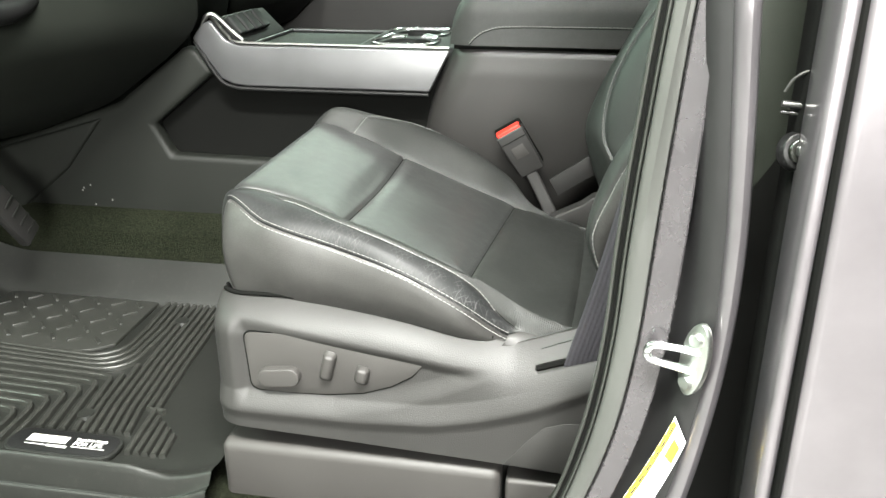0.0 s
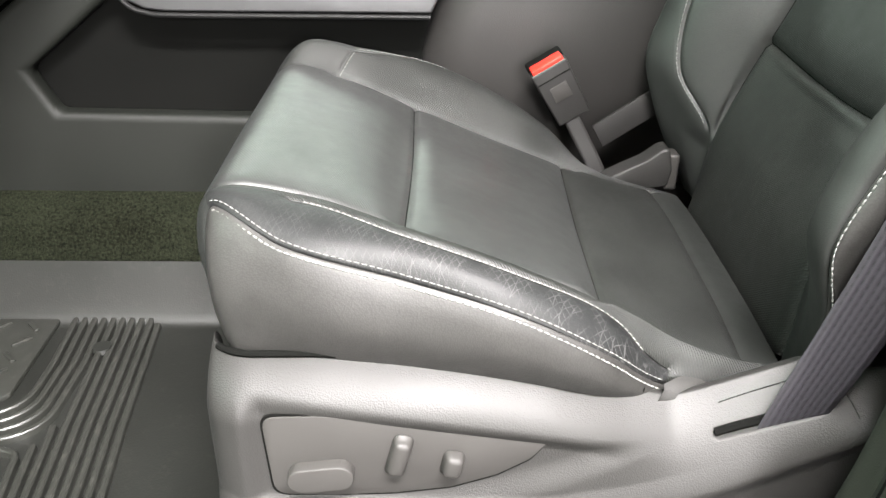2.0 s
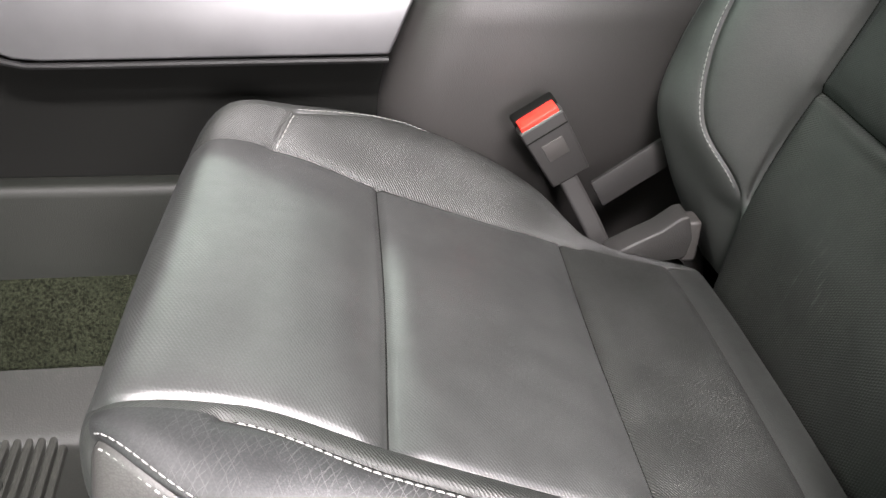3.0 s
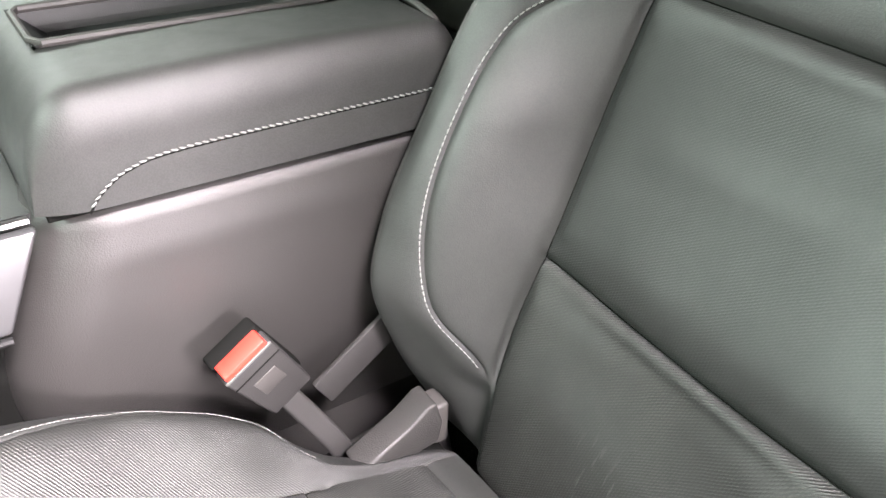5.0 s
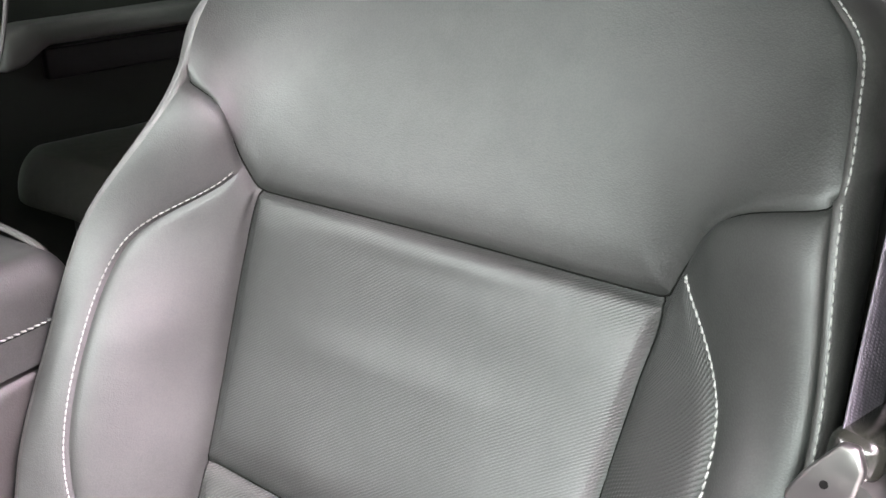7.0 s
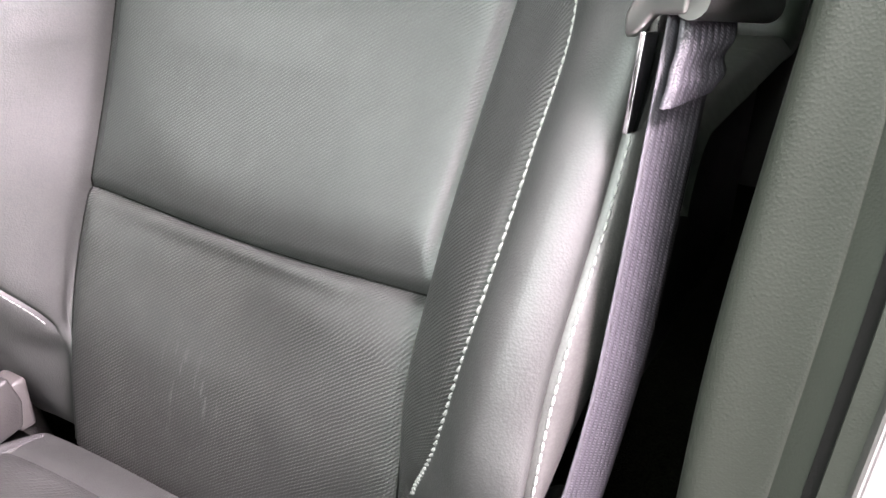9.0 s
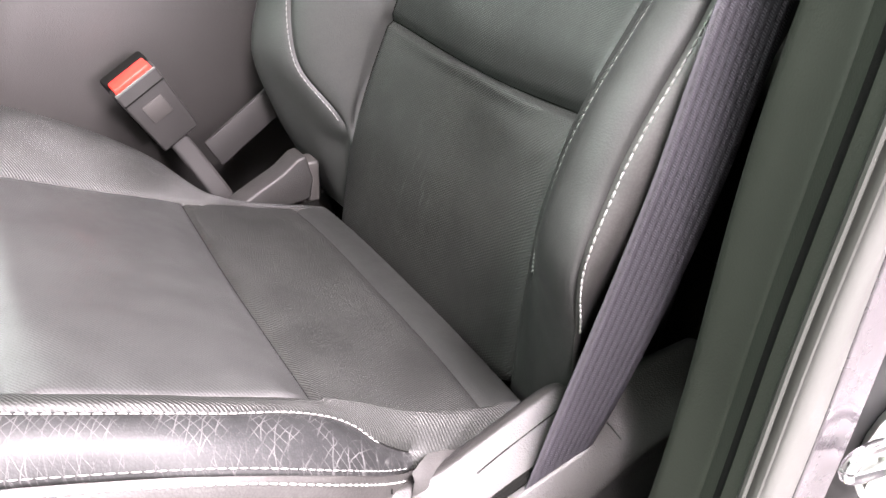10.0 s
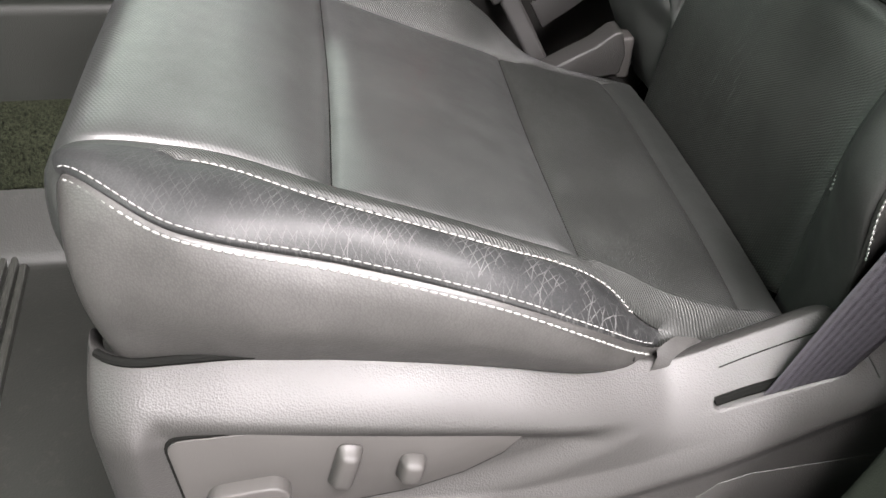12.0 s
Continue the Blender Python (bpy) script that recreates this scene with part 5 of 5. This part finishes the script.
for lo, hi in (((-0.711, 0.8010), (-0.654, 0.8155)), ((-0.710, 0.7945), (-0.680, 0.7957)), ((-0.677, 0.7925), (-0.648, 0.7965)), ((-0.643, 0.7965), (-0.595, 0.7976))):
    part("mark", box((*lo, 0.0145), (*hi, 0.0150), 0.0), M_LETTER, badge, smooth=False)


def lettering(text, size, m, material, parent):
    """Flat letters in the built-in font, as a mesh."""
    curve = bpy.data.curves.new("letters", "FONT")
    curve.body, curve.size, curve.align_x = text, size, "CENTER"
    curve.extrude = 0.0003
    ob = new("letters", curve)
    me = bpy.data.meshes.new_from_object(ob.evaluated_get(bpy.context.evaluated_depsgraph_get()))
    bpy.data.objects.remove(ob)
    me.transform(m)
    return put("letters", me, material, parent, "small white letters")


lettering("GUARANTEED", 0.0070, pose(-0.621, 0.8105, 0.0148), M_LETTER, badge)
lettering("FOR LIFE.", 0.0108, pose(-0.621, 0.8005, 0.0148), M_LETTER, badge)

# pedal and the underside of the dashboard
pedal = thing("brake_pedal", "worn dark rubber brake pedal on a steel arm", "pedal", at=(-1.0, 1.1, 0.1))
part("pedal_pad", beam((-0.95, 1.100, 0.268), (-0.95, 1.187, 0.145), (0.0, 0.0195, 0.0130), (0.010, 0.0, 0.0), 0.006), M_BUCKLE, pedal)
for k in range(4):
    part("pedal_rib", beam((-0.9405, 1.1275 + 0.0140 * k, 0.2165 - 0.0198 * k), (-0.9405, 1.1515 + 0.0140 * k, 0.2325 - 0.0198 * k), (0.0, 0.0022, -0.0031), (0.0015, 0, 0), 0.001), M_MAT, pedal)
part("pedal_arm", rod(glide([(-0.958, 1.115, 0.25), (-1.02, 1.10, 0.32), (-1.08, 1.08, 0.42)], 12), 0.012, 8), M_DARK, pedal)
dash_form = prism([(-0.75, 0.72), (-0.645, 0.60), (-0.650, 0.50), (-0.70, 0.452), (-0.83, 0.362), (-1.00, 0.300), (-1.40, 0.24), (-1.44, 0.70)], "y", 0.78, CY + 0.012, 0.03, 5)
for v in dash_form.verts:
    v.co.x -= 0.38 * max(0.0, CY - 0.03 - v.co.y)
dash = part("dashboard", dash_form, M_DASH, None)
tagged(dash, "dark plastic underside of the dashboard", "dashboard", kind="structure")
part("center_stack", prism([(-0.72, 0.47), (-0.70, 0.55), (-0.76, 0.76), (-1.44, 0.76), (-1.44, 0.47)], "y", CY + 0.014, 1.585, 0.02, 4), M_DASH, console)
far_dash = part("passenger_dashboard", prism([(-0.80, 0.72), (-0.70, 0.62), (-0.72, 0.50), (-0.83, 0.40), (-1.40, 0.30), (-1.44, 0.70)], "y", 1.59, 2.26, 0.03, 5), M_DASH, None)
tagged(far_dash, "dark plastic dashboard before the passenger seat", "dashboard", kind="structure")
part("knee_wedge", prism([(-1.12, 0.10), (-1.10, 0.262), (-0.865, 0.330), (-0.95, 0.23)], "y", CY - 0.007, CY + 0.012, 0.0065, 5), M_KICK, console)


def steering_wheel():
    wheel = thing("steering_wheel", "black leather steering wheel rim with pale stitching", "steering wheel", at=(-0.83, 0.965, 0.72))
    m = pose(-0.83, 0.965, 0.720, 0, 66, 0)
    ring = [m @ Vector((0.185 * math.cos(a), 0.185 * math.sin(a), 0)) for a in np.linspace(0, 2 * math.pi, 64, endpoint=False)]
    part("rim", rod(ring, 0.016, 14, True), M_DARK, wheel)
    inner = [m @ Vector((0.171 * math.cos(a), 0.171 * math.sin(a), 0.012)) for a in np.linspace(0, 2 * math.pi, 200)]
    stitches("stitching", inner, np.tile(np.array(m.to_3x3() @ Vector((0, 0, 1))), (200, 1)), wheel, 0.0, (0, 0, 1))
    part("hub", box((-0.07, -0.08, -0.04), (0.07, 0.08, 0.0), 0.03, 4, m), M_CONSOLE, wheel)
    part("spoke", box((0.05, -0.03, -0.03), (0.18, 0.03, -0.008), 0.008, 3, m), M_DARK, wheel)
    for s in (-1, 1):
        part("spoke", box((-0.02, 0.05 * s if s > 0 else -0.18, -0.03), (0.02, 0.18 if s > 0 else -0.05, -0.008), 0.008, 3, m), M_DARK, wheel)


steering_wheel()

# ---- B-pillar, door seal, striker ----
PZ = [-0.08, 0.02, 0.10, 0.20, 0.30, 0.40, 0.50, 0.65, 0.90, 1.14]
INNER = [-0.13, -0.045, 0.000, 0.029, 0.0435, 0.0485, 0.0555, 0.070, 0.102, 0.145]
RIM = [-0.11, -0.032, 0.014, 0.0455, 0.0605, 0.0665, 0.0725, 0.084, 0.114, 0.155]
SILL = [-0.07, -0.006, 0.036, 0.0685, 0.0850, 0.0915, 0.0945, 0.099, 0.120, 0.158]
FACE_L = [0.02, 0.062, 0.088, 0.110, 0.122, 0.122, 0.115, 0.100, 0.078, 0.06]
FACE_R = [0.06, 0.090, 0.106, 0.124, 0.135, 0.137, 0.131, 0.118, 0.098, 0.08]


def pillar_strip(name, material, sections, label, n=70):
    """A strip up the pillar. sections: (line that it follows, offset from it, y) for each corner of its cross-section."""
    zs = np.linspace(PZ[0], PZ[-1], n)
    at = {}
    for key, xs in (("inner", INNER), ("rim", RIM), ("sill", SILL), ("left", FACE_L), ("right", FACE_R)):
        curve = glide(np.c_[xs, PZ], 300)
        at[key] = np.interp(zs, curve[:, 1], curve[:, 0])
    verts, faces = [], []
    for k, z in enumerate(zs):
        for key, off, y in sections:
            if key == "inner" and y > 0.726:
                y = max(y - 0.014 * float(soft_step(z - 0.55, 0.14)), 0.708)
            elif key == "inner":
                y -= 0.007 * float(soft_step(z - 0.42, 0.12))
            verts.append(((0.15 if key == "door" else at[key][k]) + off, y, z))
    w = len(sections)
    for a in range(n - 1):
        for b in range(w):
            faces.append((a * w + b, a * w + (b + 1) % w, (a + 1) * w + (b + 1) % w, (a + 1) * w + b))
    faces.append(tuple(range(w))[::-1])
    faces.append(tuple((n - 1) * w + k for k in range(w)))
    bm = bmesh.new()
    bm.from_mesh(mesh_of(name, verts, faces))
    ob = part(name, bm, material, None)
    return tagged(ob, label, "pillar", kind="structure")


corner = [("inner", 0.0045 - 0.0045 * math.cos(a) - 0.006 * math.sin(a) ** 2, 0.7235 - 0.0225 * math.sin(a)) for a in np.linspace(0.0, 1.45, 8)]
cove = [("inner", -0.0060, 0.6940), ("inner", -0.0078, 0.6885), ("inner", -0.0078, 0.6868), ("inner", -0.0066, 0.6850), ("inner", -0.0062, 0.6825), ("inner", -0.0076, 0.6795), ("inner", -0.0104, 0.6768), ("inner", -0.0128, 0.6756)]
inside = [("inner", 0.0003, 0.7270), ("inner", 0.0012, 0.7310), ("inner", 0.0035, 0.7340), ("inner", 0.008, 0.7355), ("inner", 0.016, 0.7350), ("inner", 0.04, 0.7265), ("inner", 0.10, 0.7130), ("inner", 0.16, 0.7115), ("inner", 0.06, 0.7040)]
pillar_strip("pillar_trim", M_PILLAR, [("inner", -0.0110, 0.6850)] + cove[::-1] + corner[::-1] + inside, "grained grey-green plastic pillar trim")
# lighter, glossier than the trim: the rim's highlight is put into this strip
pillar_strip("trim_edge", M_EDGE, [("inner", -0.0124, 0.6765), ("inner", -0.0136, 0.6758), ("inner", -0.0146, 0.6742), ("inner", -0.0144, 0.6727), ("inner", -0.0131, 0.6718), ("inner", -0.0116, 0.6722), ("inner", -0.0108, 0.6740), ("inner", -0.0108, 0.6800)], "glossy edge strip that carries the pillar trim's highlight")
# near-black: the slot's shade is put into this strip's colour
pillar_strip("seal_gap", M_GAP, [("inner", -0.0114, 0.6770), ("inner", -0.0060, 0.6755), ("inner", -0.0010, 0.6755), ("inner", 0.010, 0.690), ("inner", -0.0090, 0.690)], "near-black strip for the dark slot beside the trim")
pillar_strip("seal_lip", M_EDGE, [("inner", -0.0064, 0.6780), ("inner", -0.0066, 0.6720), ("inner", -0.0058, 0.6700), ("inner", -0.0044, 0.6696), ("inner", -0.0034, 0.6708), ("inner", -0.0030, 0.6780)], "thin grey lip of the door seal")
pillar_strip("pillar_seal", M_SEAL, [("inner", -0.0022, 0.6800), ("inner", -0.0022, 0.6700), ("inner", -0.0010, 0.6678), ("inner", 0.0015, 0.6660), ("inner", 0.0060, 0.6642), ("rim", -0.0050, 0.6630), ("rim", -0.0018, 0.6638), ("rim", -0.0006, 0.6655), ("rim", -0.0004, 0.6800)], "broad satin grey door seal")
pillar_strip("pillar_flange", M_FLANGE, [("rim", 0.0008, 0.6800), ("rim", 0.0008, 0.6660), ("rim", 0.0018, 0.6640), ("rim", 0.0040, 0.6632), ("sill", -0.0070, 0.6622), ("sill", -0.0035, 0.6606), ("sill", -0.0012, 0.6598), ("sill", 0.0004, 0.6612), ("sill", 0.0010, 0.6800)], "dark metallic painted pillar flange")
pillar_strip("weatherstrip", M_CHANNEL, [("sill", -0.004, 0.686), ("sill", 0.004, 0.680), ("left", -0.024, 0.673), ("left", -0.018, 0.661), ("left", -0.008, 0.655), ("left", 0.003, 0.653), ("left", 0.006, 0.670), ("left", -0.01, 0.700)], "black channel of the door pillar")
pillar_strip("pillar_face", M_PAINT, [("left", 0.000, 0.656), ("left", 0.001, 0.649), ("left", 0.005, 0.645), ("right", -0.005, 0.6435), ("right", 0.000, 0.646), ("right", 0.003, 0.652), ("right", 0.004, 0.70), ("left", 0.0, 0.70)], "dark metallic painted pillar")
# the deep gap's shade, carried by a near-black strip
pillar_strip("gap_strip", M_GAP, [("right", 0.002, 0.702), ("door", 0.075, 0.702), ("door", 0.075, 0.72), ("right", 0.002, 0.72)], "near-black strip for the shaded gap behind the pillar")

striker = thing("door_striker", "zinc-plated steel door striker bolted to the pillar", "striker", at=(0.11, 0.645, 0.30))
SM = pose(0.1095, 0.648, 0.305, 0, 8, -50)
ring = [(0.0145 * math.cos(a), 0.0375 * math.sin(a)) for a in np.linspace(0, 2 * math.pi, 20, endpoint=False)]
part("striker_plate", prism(ring, "y", -0.003, 0.004, 0.0012, 2, SM), M_STEEL, striker)
part("striker_loop", rod([SM @ Vector(q) for q in glide([(0.004, 0.0, 0.010), (-0.010, -0.014, 0.011), (-0.024, -0.028, 0.009), (-0.027, -0.031, 0.002), (-0.024, -0.029, -0.005), (-0.010, -0.015, -0.008), (0.004, 0.0, -0.010)], 30)], 0.0040, 10), M_CHROME, striker)
for z in (-0.023, 0.022):
    bm = bmesh.new()
    bmesh.ops.create_cone(bm, cap_ends=True, segments=16, radius1=0.0075, radius2=0.006, depth=0.005, matrix=SM @ Matrix.Translation((0, -0.005, z)) @ pose(0, 0, 0, 90, 0, 0))
    part("bolt", bm, M_STEEL, striker)

sticker = thing("tire_label", "white and yellow label stuck on the door pillar", "label", at=(0.085, 0.65, 0.19))


def label_sheet(name, s0, s1, t0, t1, proud, material):
    """A patch of the label: s runs across it, t down along the pillar."""
    top, low = (np.array((0.1000, 0.6580, 0.242)), np.array((0.1115, 0.6545, 0.218))), (np.array((0.0480, 0.6580, 0.118)), np.array((0.0740, 0.6545, 0.118)))
    verts, faces = [], []
    n = 10
    for k in range(n + 1):
        t = t0 + (t1 - t0) * k / n
        for s in (s0, s1):
            a, b = top[0] * (1 - t) + low[0] * t, top[1] * (1 - t) + low[1] * t
            q = a * (1 - s) + b * s + np.array((0.010 * t * (1 - t), -proud, 0.0))
            verts.append(q)
            verts.append(q + np.array((0, 0.0012, 0)))
    for k in range(n):
        a = 4 * k
        for c, d in ((0, 2), (2, 3), (3, 1), (1, 0)):
            faces.append((a + c, a + d, a + 4 + d, a + 4 + c))
    faces += [(0, 1, 3, 2), (4 * n, 4 * n + 2, 4 * n + 3, 4 * n + 1)]
    return put(name, mesh_of(name, verts, faces, False), material, sticker)


label_sheet("label_sheet", 0, 1, 0, 1, 0.0055, M_WHITE)
label_sheet("yellow_band", 0.0, 0.24, 0.02, 1, 0.0061, M_YELLOW)
label_sheet("yellow_square", 0.42, 0.86, 0.10, 0.28, 0.0061, M_YELLOW)
for k in range(8):
    label_sheet("bar", 0.09, 0.17, 0.06 + 0.115 * k, 0.14 + 0.115 * k, 0.0066, M_INK)

# ---- rear door ----
door = thing("rear_door", "closed rear door in dark metallic paint, glossy", "car door", at=(0.7, 0.6, 0.0))


def door_skin():
    zs, xs = np.linspace(-0.35, 0.70, 50), np.linspace(0, 1, 60)
    verts, faces = [], []
    for z in zs:
        for s in xs:
            x = 0.1765 + 1.05 * s**1.6
            edge = np.clip((0.182 - x) / 0.006, 0, 1)
            y = 0.590 - 0.020 * math.sin(math.pi * np.clip((z + 0.4) / 1.2, 0, 1)) + 0.004 * edge**2
            verts.append((x, y, z))
    n = len(xs)
    for i in range(len(zs) - 1):
        for j in range(n - 1):
            faces.append((i * n + j, i * n + j + 1, (i + 1) * n + j + 1, (i + 1) * n + j))
    return mesh_of("door_skin", verts, faces)


def skin_depth(z):
    return 0.590 - 0.020 * math.sin(math.pi * np.clip((z + 0.4) / 1.2, 0, 1))


def door_seal():
    """A narrow dark line that follows the bowed edge of the skin."""
    bm = bmesh.new()
    rows = []
    for z in np.linspace(-0.35, 0.70, 40):
        y = skin_depth(z)
        rows.append([bm.verts.new((x, y + d, z)) for x, d in ((0.1722, 0.016), (0.1724, 0.0035), (0.1745, 0.0010), (0.1772, 0.0005), (0.1780, 0.016))])
    for a, b in zip(rows, rows[1:]):
        for k in range(4):
            bm.faces.new((a[k], a[k + 1], b[k + 1], b[k]))
    return bm


put("door_skin", door_skin(), M_PAINT, door)
part("door_edge", box((0.1605, 0.580, -0.35), (0.1730, 0.634, 0.70), 0.004), M_PAINT, door)
part("door_body", box((0.176, 0.605, -0.35), (1.52, 0.69, 0.69), 0.003), M_DARK, door)
part("inner_trim", box((0.26, 0.691, -0.02), (1.5, 0.722, 0.66), 0.012, 3), M_DARK, door)
part("inner_edge", box((0.158, 0.634, -0.35), (0.178, 0.668, 0.70), 0.006), M_GAP, door)
part("edge_seal", door_seal(), M_GAP, door, "thin black seal along the door edge")
BOLT = Matrix.Translation((0.162, 0.634, 0.499)) @ pose(0, 0, 0, 75, 0, 12)
for name, wide, deep, step, material in (("rubber_stop", 0.0155, 0.010, 0.0, M_RUBBER), ("stop_washer", 0.0105, 0.004, 0.006, M_CAP), ("stop_bolt", 0.0065, 0.006, 0.009, M_DULL)):
    bm = bmesh.new()
    bmesh.ops.create_cone(bm, cap_ends=True, segments=24 if wide > 0.007 else 6, radius1=wide, radius2=wide * 0.88, depth=deep, matrix=BOLT @ Matrix.Translation((0, 0, step)))
    bmesh.ops.bevel(bm, geom=list(bm.edges), offset=0.0008, segments=2, profile=0.5, affect="EDGES")
    part(name, bm, material, door)
part("latch_bar", rod([(0.146, 0.638, 0.5345), (0.180, 0.638, 0.5310)], 0.0024, 10), M_DULL, door)
part("latch_bar", rod([(0.146, 0.640, 0.5275), (0.180, 0.640, 0.5245)], 0.0018, 10), M_CAP, door)
part("cable_loop", rod(glide([(0.1465, 0.638, 0.543), (0.152, 0.637, 0.5535), (0.163, 0.636, 0.5605), (0.178, 0.634, 0.566)], 16), 0.0011, 8), M_DULL, door)

# ---- passenger side and rear bench ----
other = thing("passenger_seat", "black leather passenger seat with pale stitching", "car seat", at=(-0.2, 1.87, 0.0))


def mirrored(ob, parent, shift):
    me = ob.data.copy()
    for v in me.vertices:
        v.co.y = shift - v.co.y
    me.flip_normals()
    twin = new(ob.name.split(".")[0], me)
    twin.parent = parent
    twin.location = -parent.location
    if ob.get("label"):
        twin["label"] = ob["label"]
    if ob.get("kind"):
        twin["kind"] = ob["kind"]


for ob in list(seat.children):
    if ob.name.split(".")[0] not in ("side_cover", "vinyl_tab", "base_cover_end"):
        mirrored(ob, other, 2.91)

side_edge = [(0.275, 1.5975, 0.76), (0.262, 1.5975, 0.70), (0.241, 1.5975, 0.643), (0.209, 1.5975, 0.60), (0.171, 1.5975, 0.525), (0.13, 1.5975, 0.40), (0.11, 1.5975, 0.22)]
part("side_panel", prism([(0.0, 0.20), (0.0, 0.36), (0.035, 0.50), (0.075, 0.69), (0.15, 0.775)] + [(x, z) for x, y, z in side_edge], "y", 1.5985, 1.70, 0.012, 4), M_LEATHER, other)
part("piping", rod(glide(side_edge, 40), 0.0025, 8), M_SIDE, other)

bench = thing("rear_bench", "dark leather rear bench seat", "car seat", at=(0.9, 1.5, 0.0))


def bench_pad(y0, y1, round_low, round_high):
    """A cushion with a rounded front edge, its outer front corners rounded in plan."""
    us, vs = np.linspace(0, 1, 34), np.linspace(0, 1, 30)
    verts, faces = [], []
    for u in us:
        for v in vs:
            y = y0 + (y1 - y0) * v
            low, high = np.clip((y0 + 0.10 - y) / 0.10, 0, 1) * round_low, np.clip((y - y1 + 0.10) / 0.10, 0, 1) * round_high
            lead = 0.534 + 0.075 * (1 - math.sqrt(1 - max(low, high) ** 2 * 0.98))
            a = min(u / 0.42, 1) * math.pi / 2
            if u < 0.42:
                x, z = lead + 0.060 * (1 - math.cos(a)), 0.300 + 0.082 * math.sin(a)
            else:
                x, z = lead + 0.060 + 0.95 * (u - 0.42), 0.382 - 0.030 * (u - 0.42)
            side = min(v, 1 - v) * (y1 - y0)
            z -= 0.030 * (1 - math.sqrt(1 - np.clip(1 - side / 0.03, 0, 1) ** 2))
            z -= 0.005 * math.exp(-(((u - 0.62) / 0.012) ** 2))
            verts.append((x, y, z))
    n = len(vs)
    for i in range(len(us) - 1):
        for j in range(n - 1):
            faces.append((i * n + j, (i + 1) * n + j, (i + 1) * n + j + 1, i * n + j + 1))
    faces.append(tuple(range(n)))
    return mesh_of("bench_cushion", verts, faces)


for y0, y1, low, high in ((0.86, 1.32, 1, 0), (1.322, 1.66, 0, 0), (1.662, 2.175, 0, 1)):
    put("bench_cushion", bench_pad(y0, y1, low, high), M_BENCH, bench)
    part("bench_back", box((-0.07, y0, 0.0), (0.07, y1, 0.62), 0.05, 6, pose(1.25, 0, 0.30, 0, 18, 0)), M_BENCH, bench)
part("bench_base", box((0.66, 0.90, -0.02), (1.2, 2.16, 0.30), 0.01), M_DARK, bench)
far_door = thing("far_rear_door", "dark rear door panel with a grey armrest", "car door", at=(0.9, 2.28, 0.3))
part("door_panel", box((0.29, 2.26, -0.05), (1.50, 2.32, 0.68), 0.02, 3), M_DASH, far_door)
part("armrest", prism([(0.600, 0.505), (0.612, 0.566), (0.66, 0.585), (1.25, 0.60), (1.25, 0.55), (0.70, 0.545), (0.645, 0.512)], "y", 2.19, 2.27, 0.015, 3), M_ARM, far_door)
# dark box proud of the panel, standing for the shade in the handle recess
part("handle_recess", box((0.72, 2.245, 0.47), (1.10, 2.262, 0.53), 0.004), M_DARK, far_door)
far_front = part("far_front_door", box((-1.1, 2.26, -0.05), (0.16, 2.32, 0.68), 0.02, 3), M_CONSOLE, None)
tagged(far_front, "dark plastic passenger door panel", "car door")
far_pillar = part("far_pillar", box((0.17, 2.20, -0.05), (0.28, 2.30, 1.14), 0.02, 3), M_PILLAR, None)
tagged(far_pillar, "grey plastic pillar trim on the passenger side", "pillar", kind="structure")
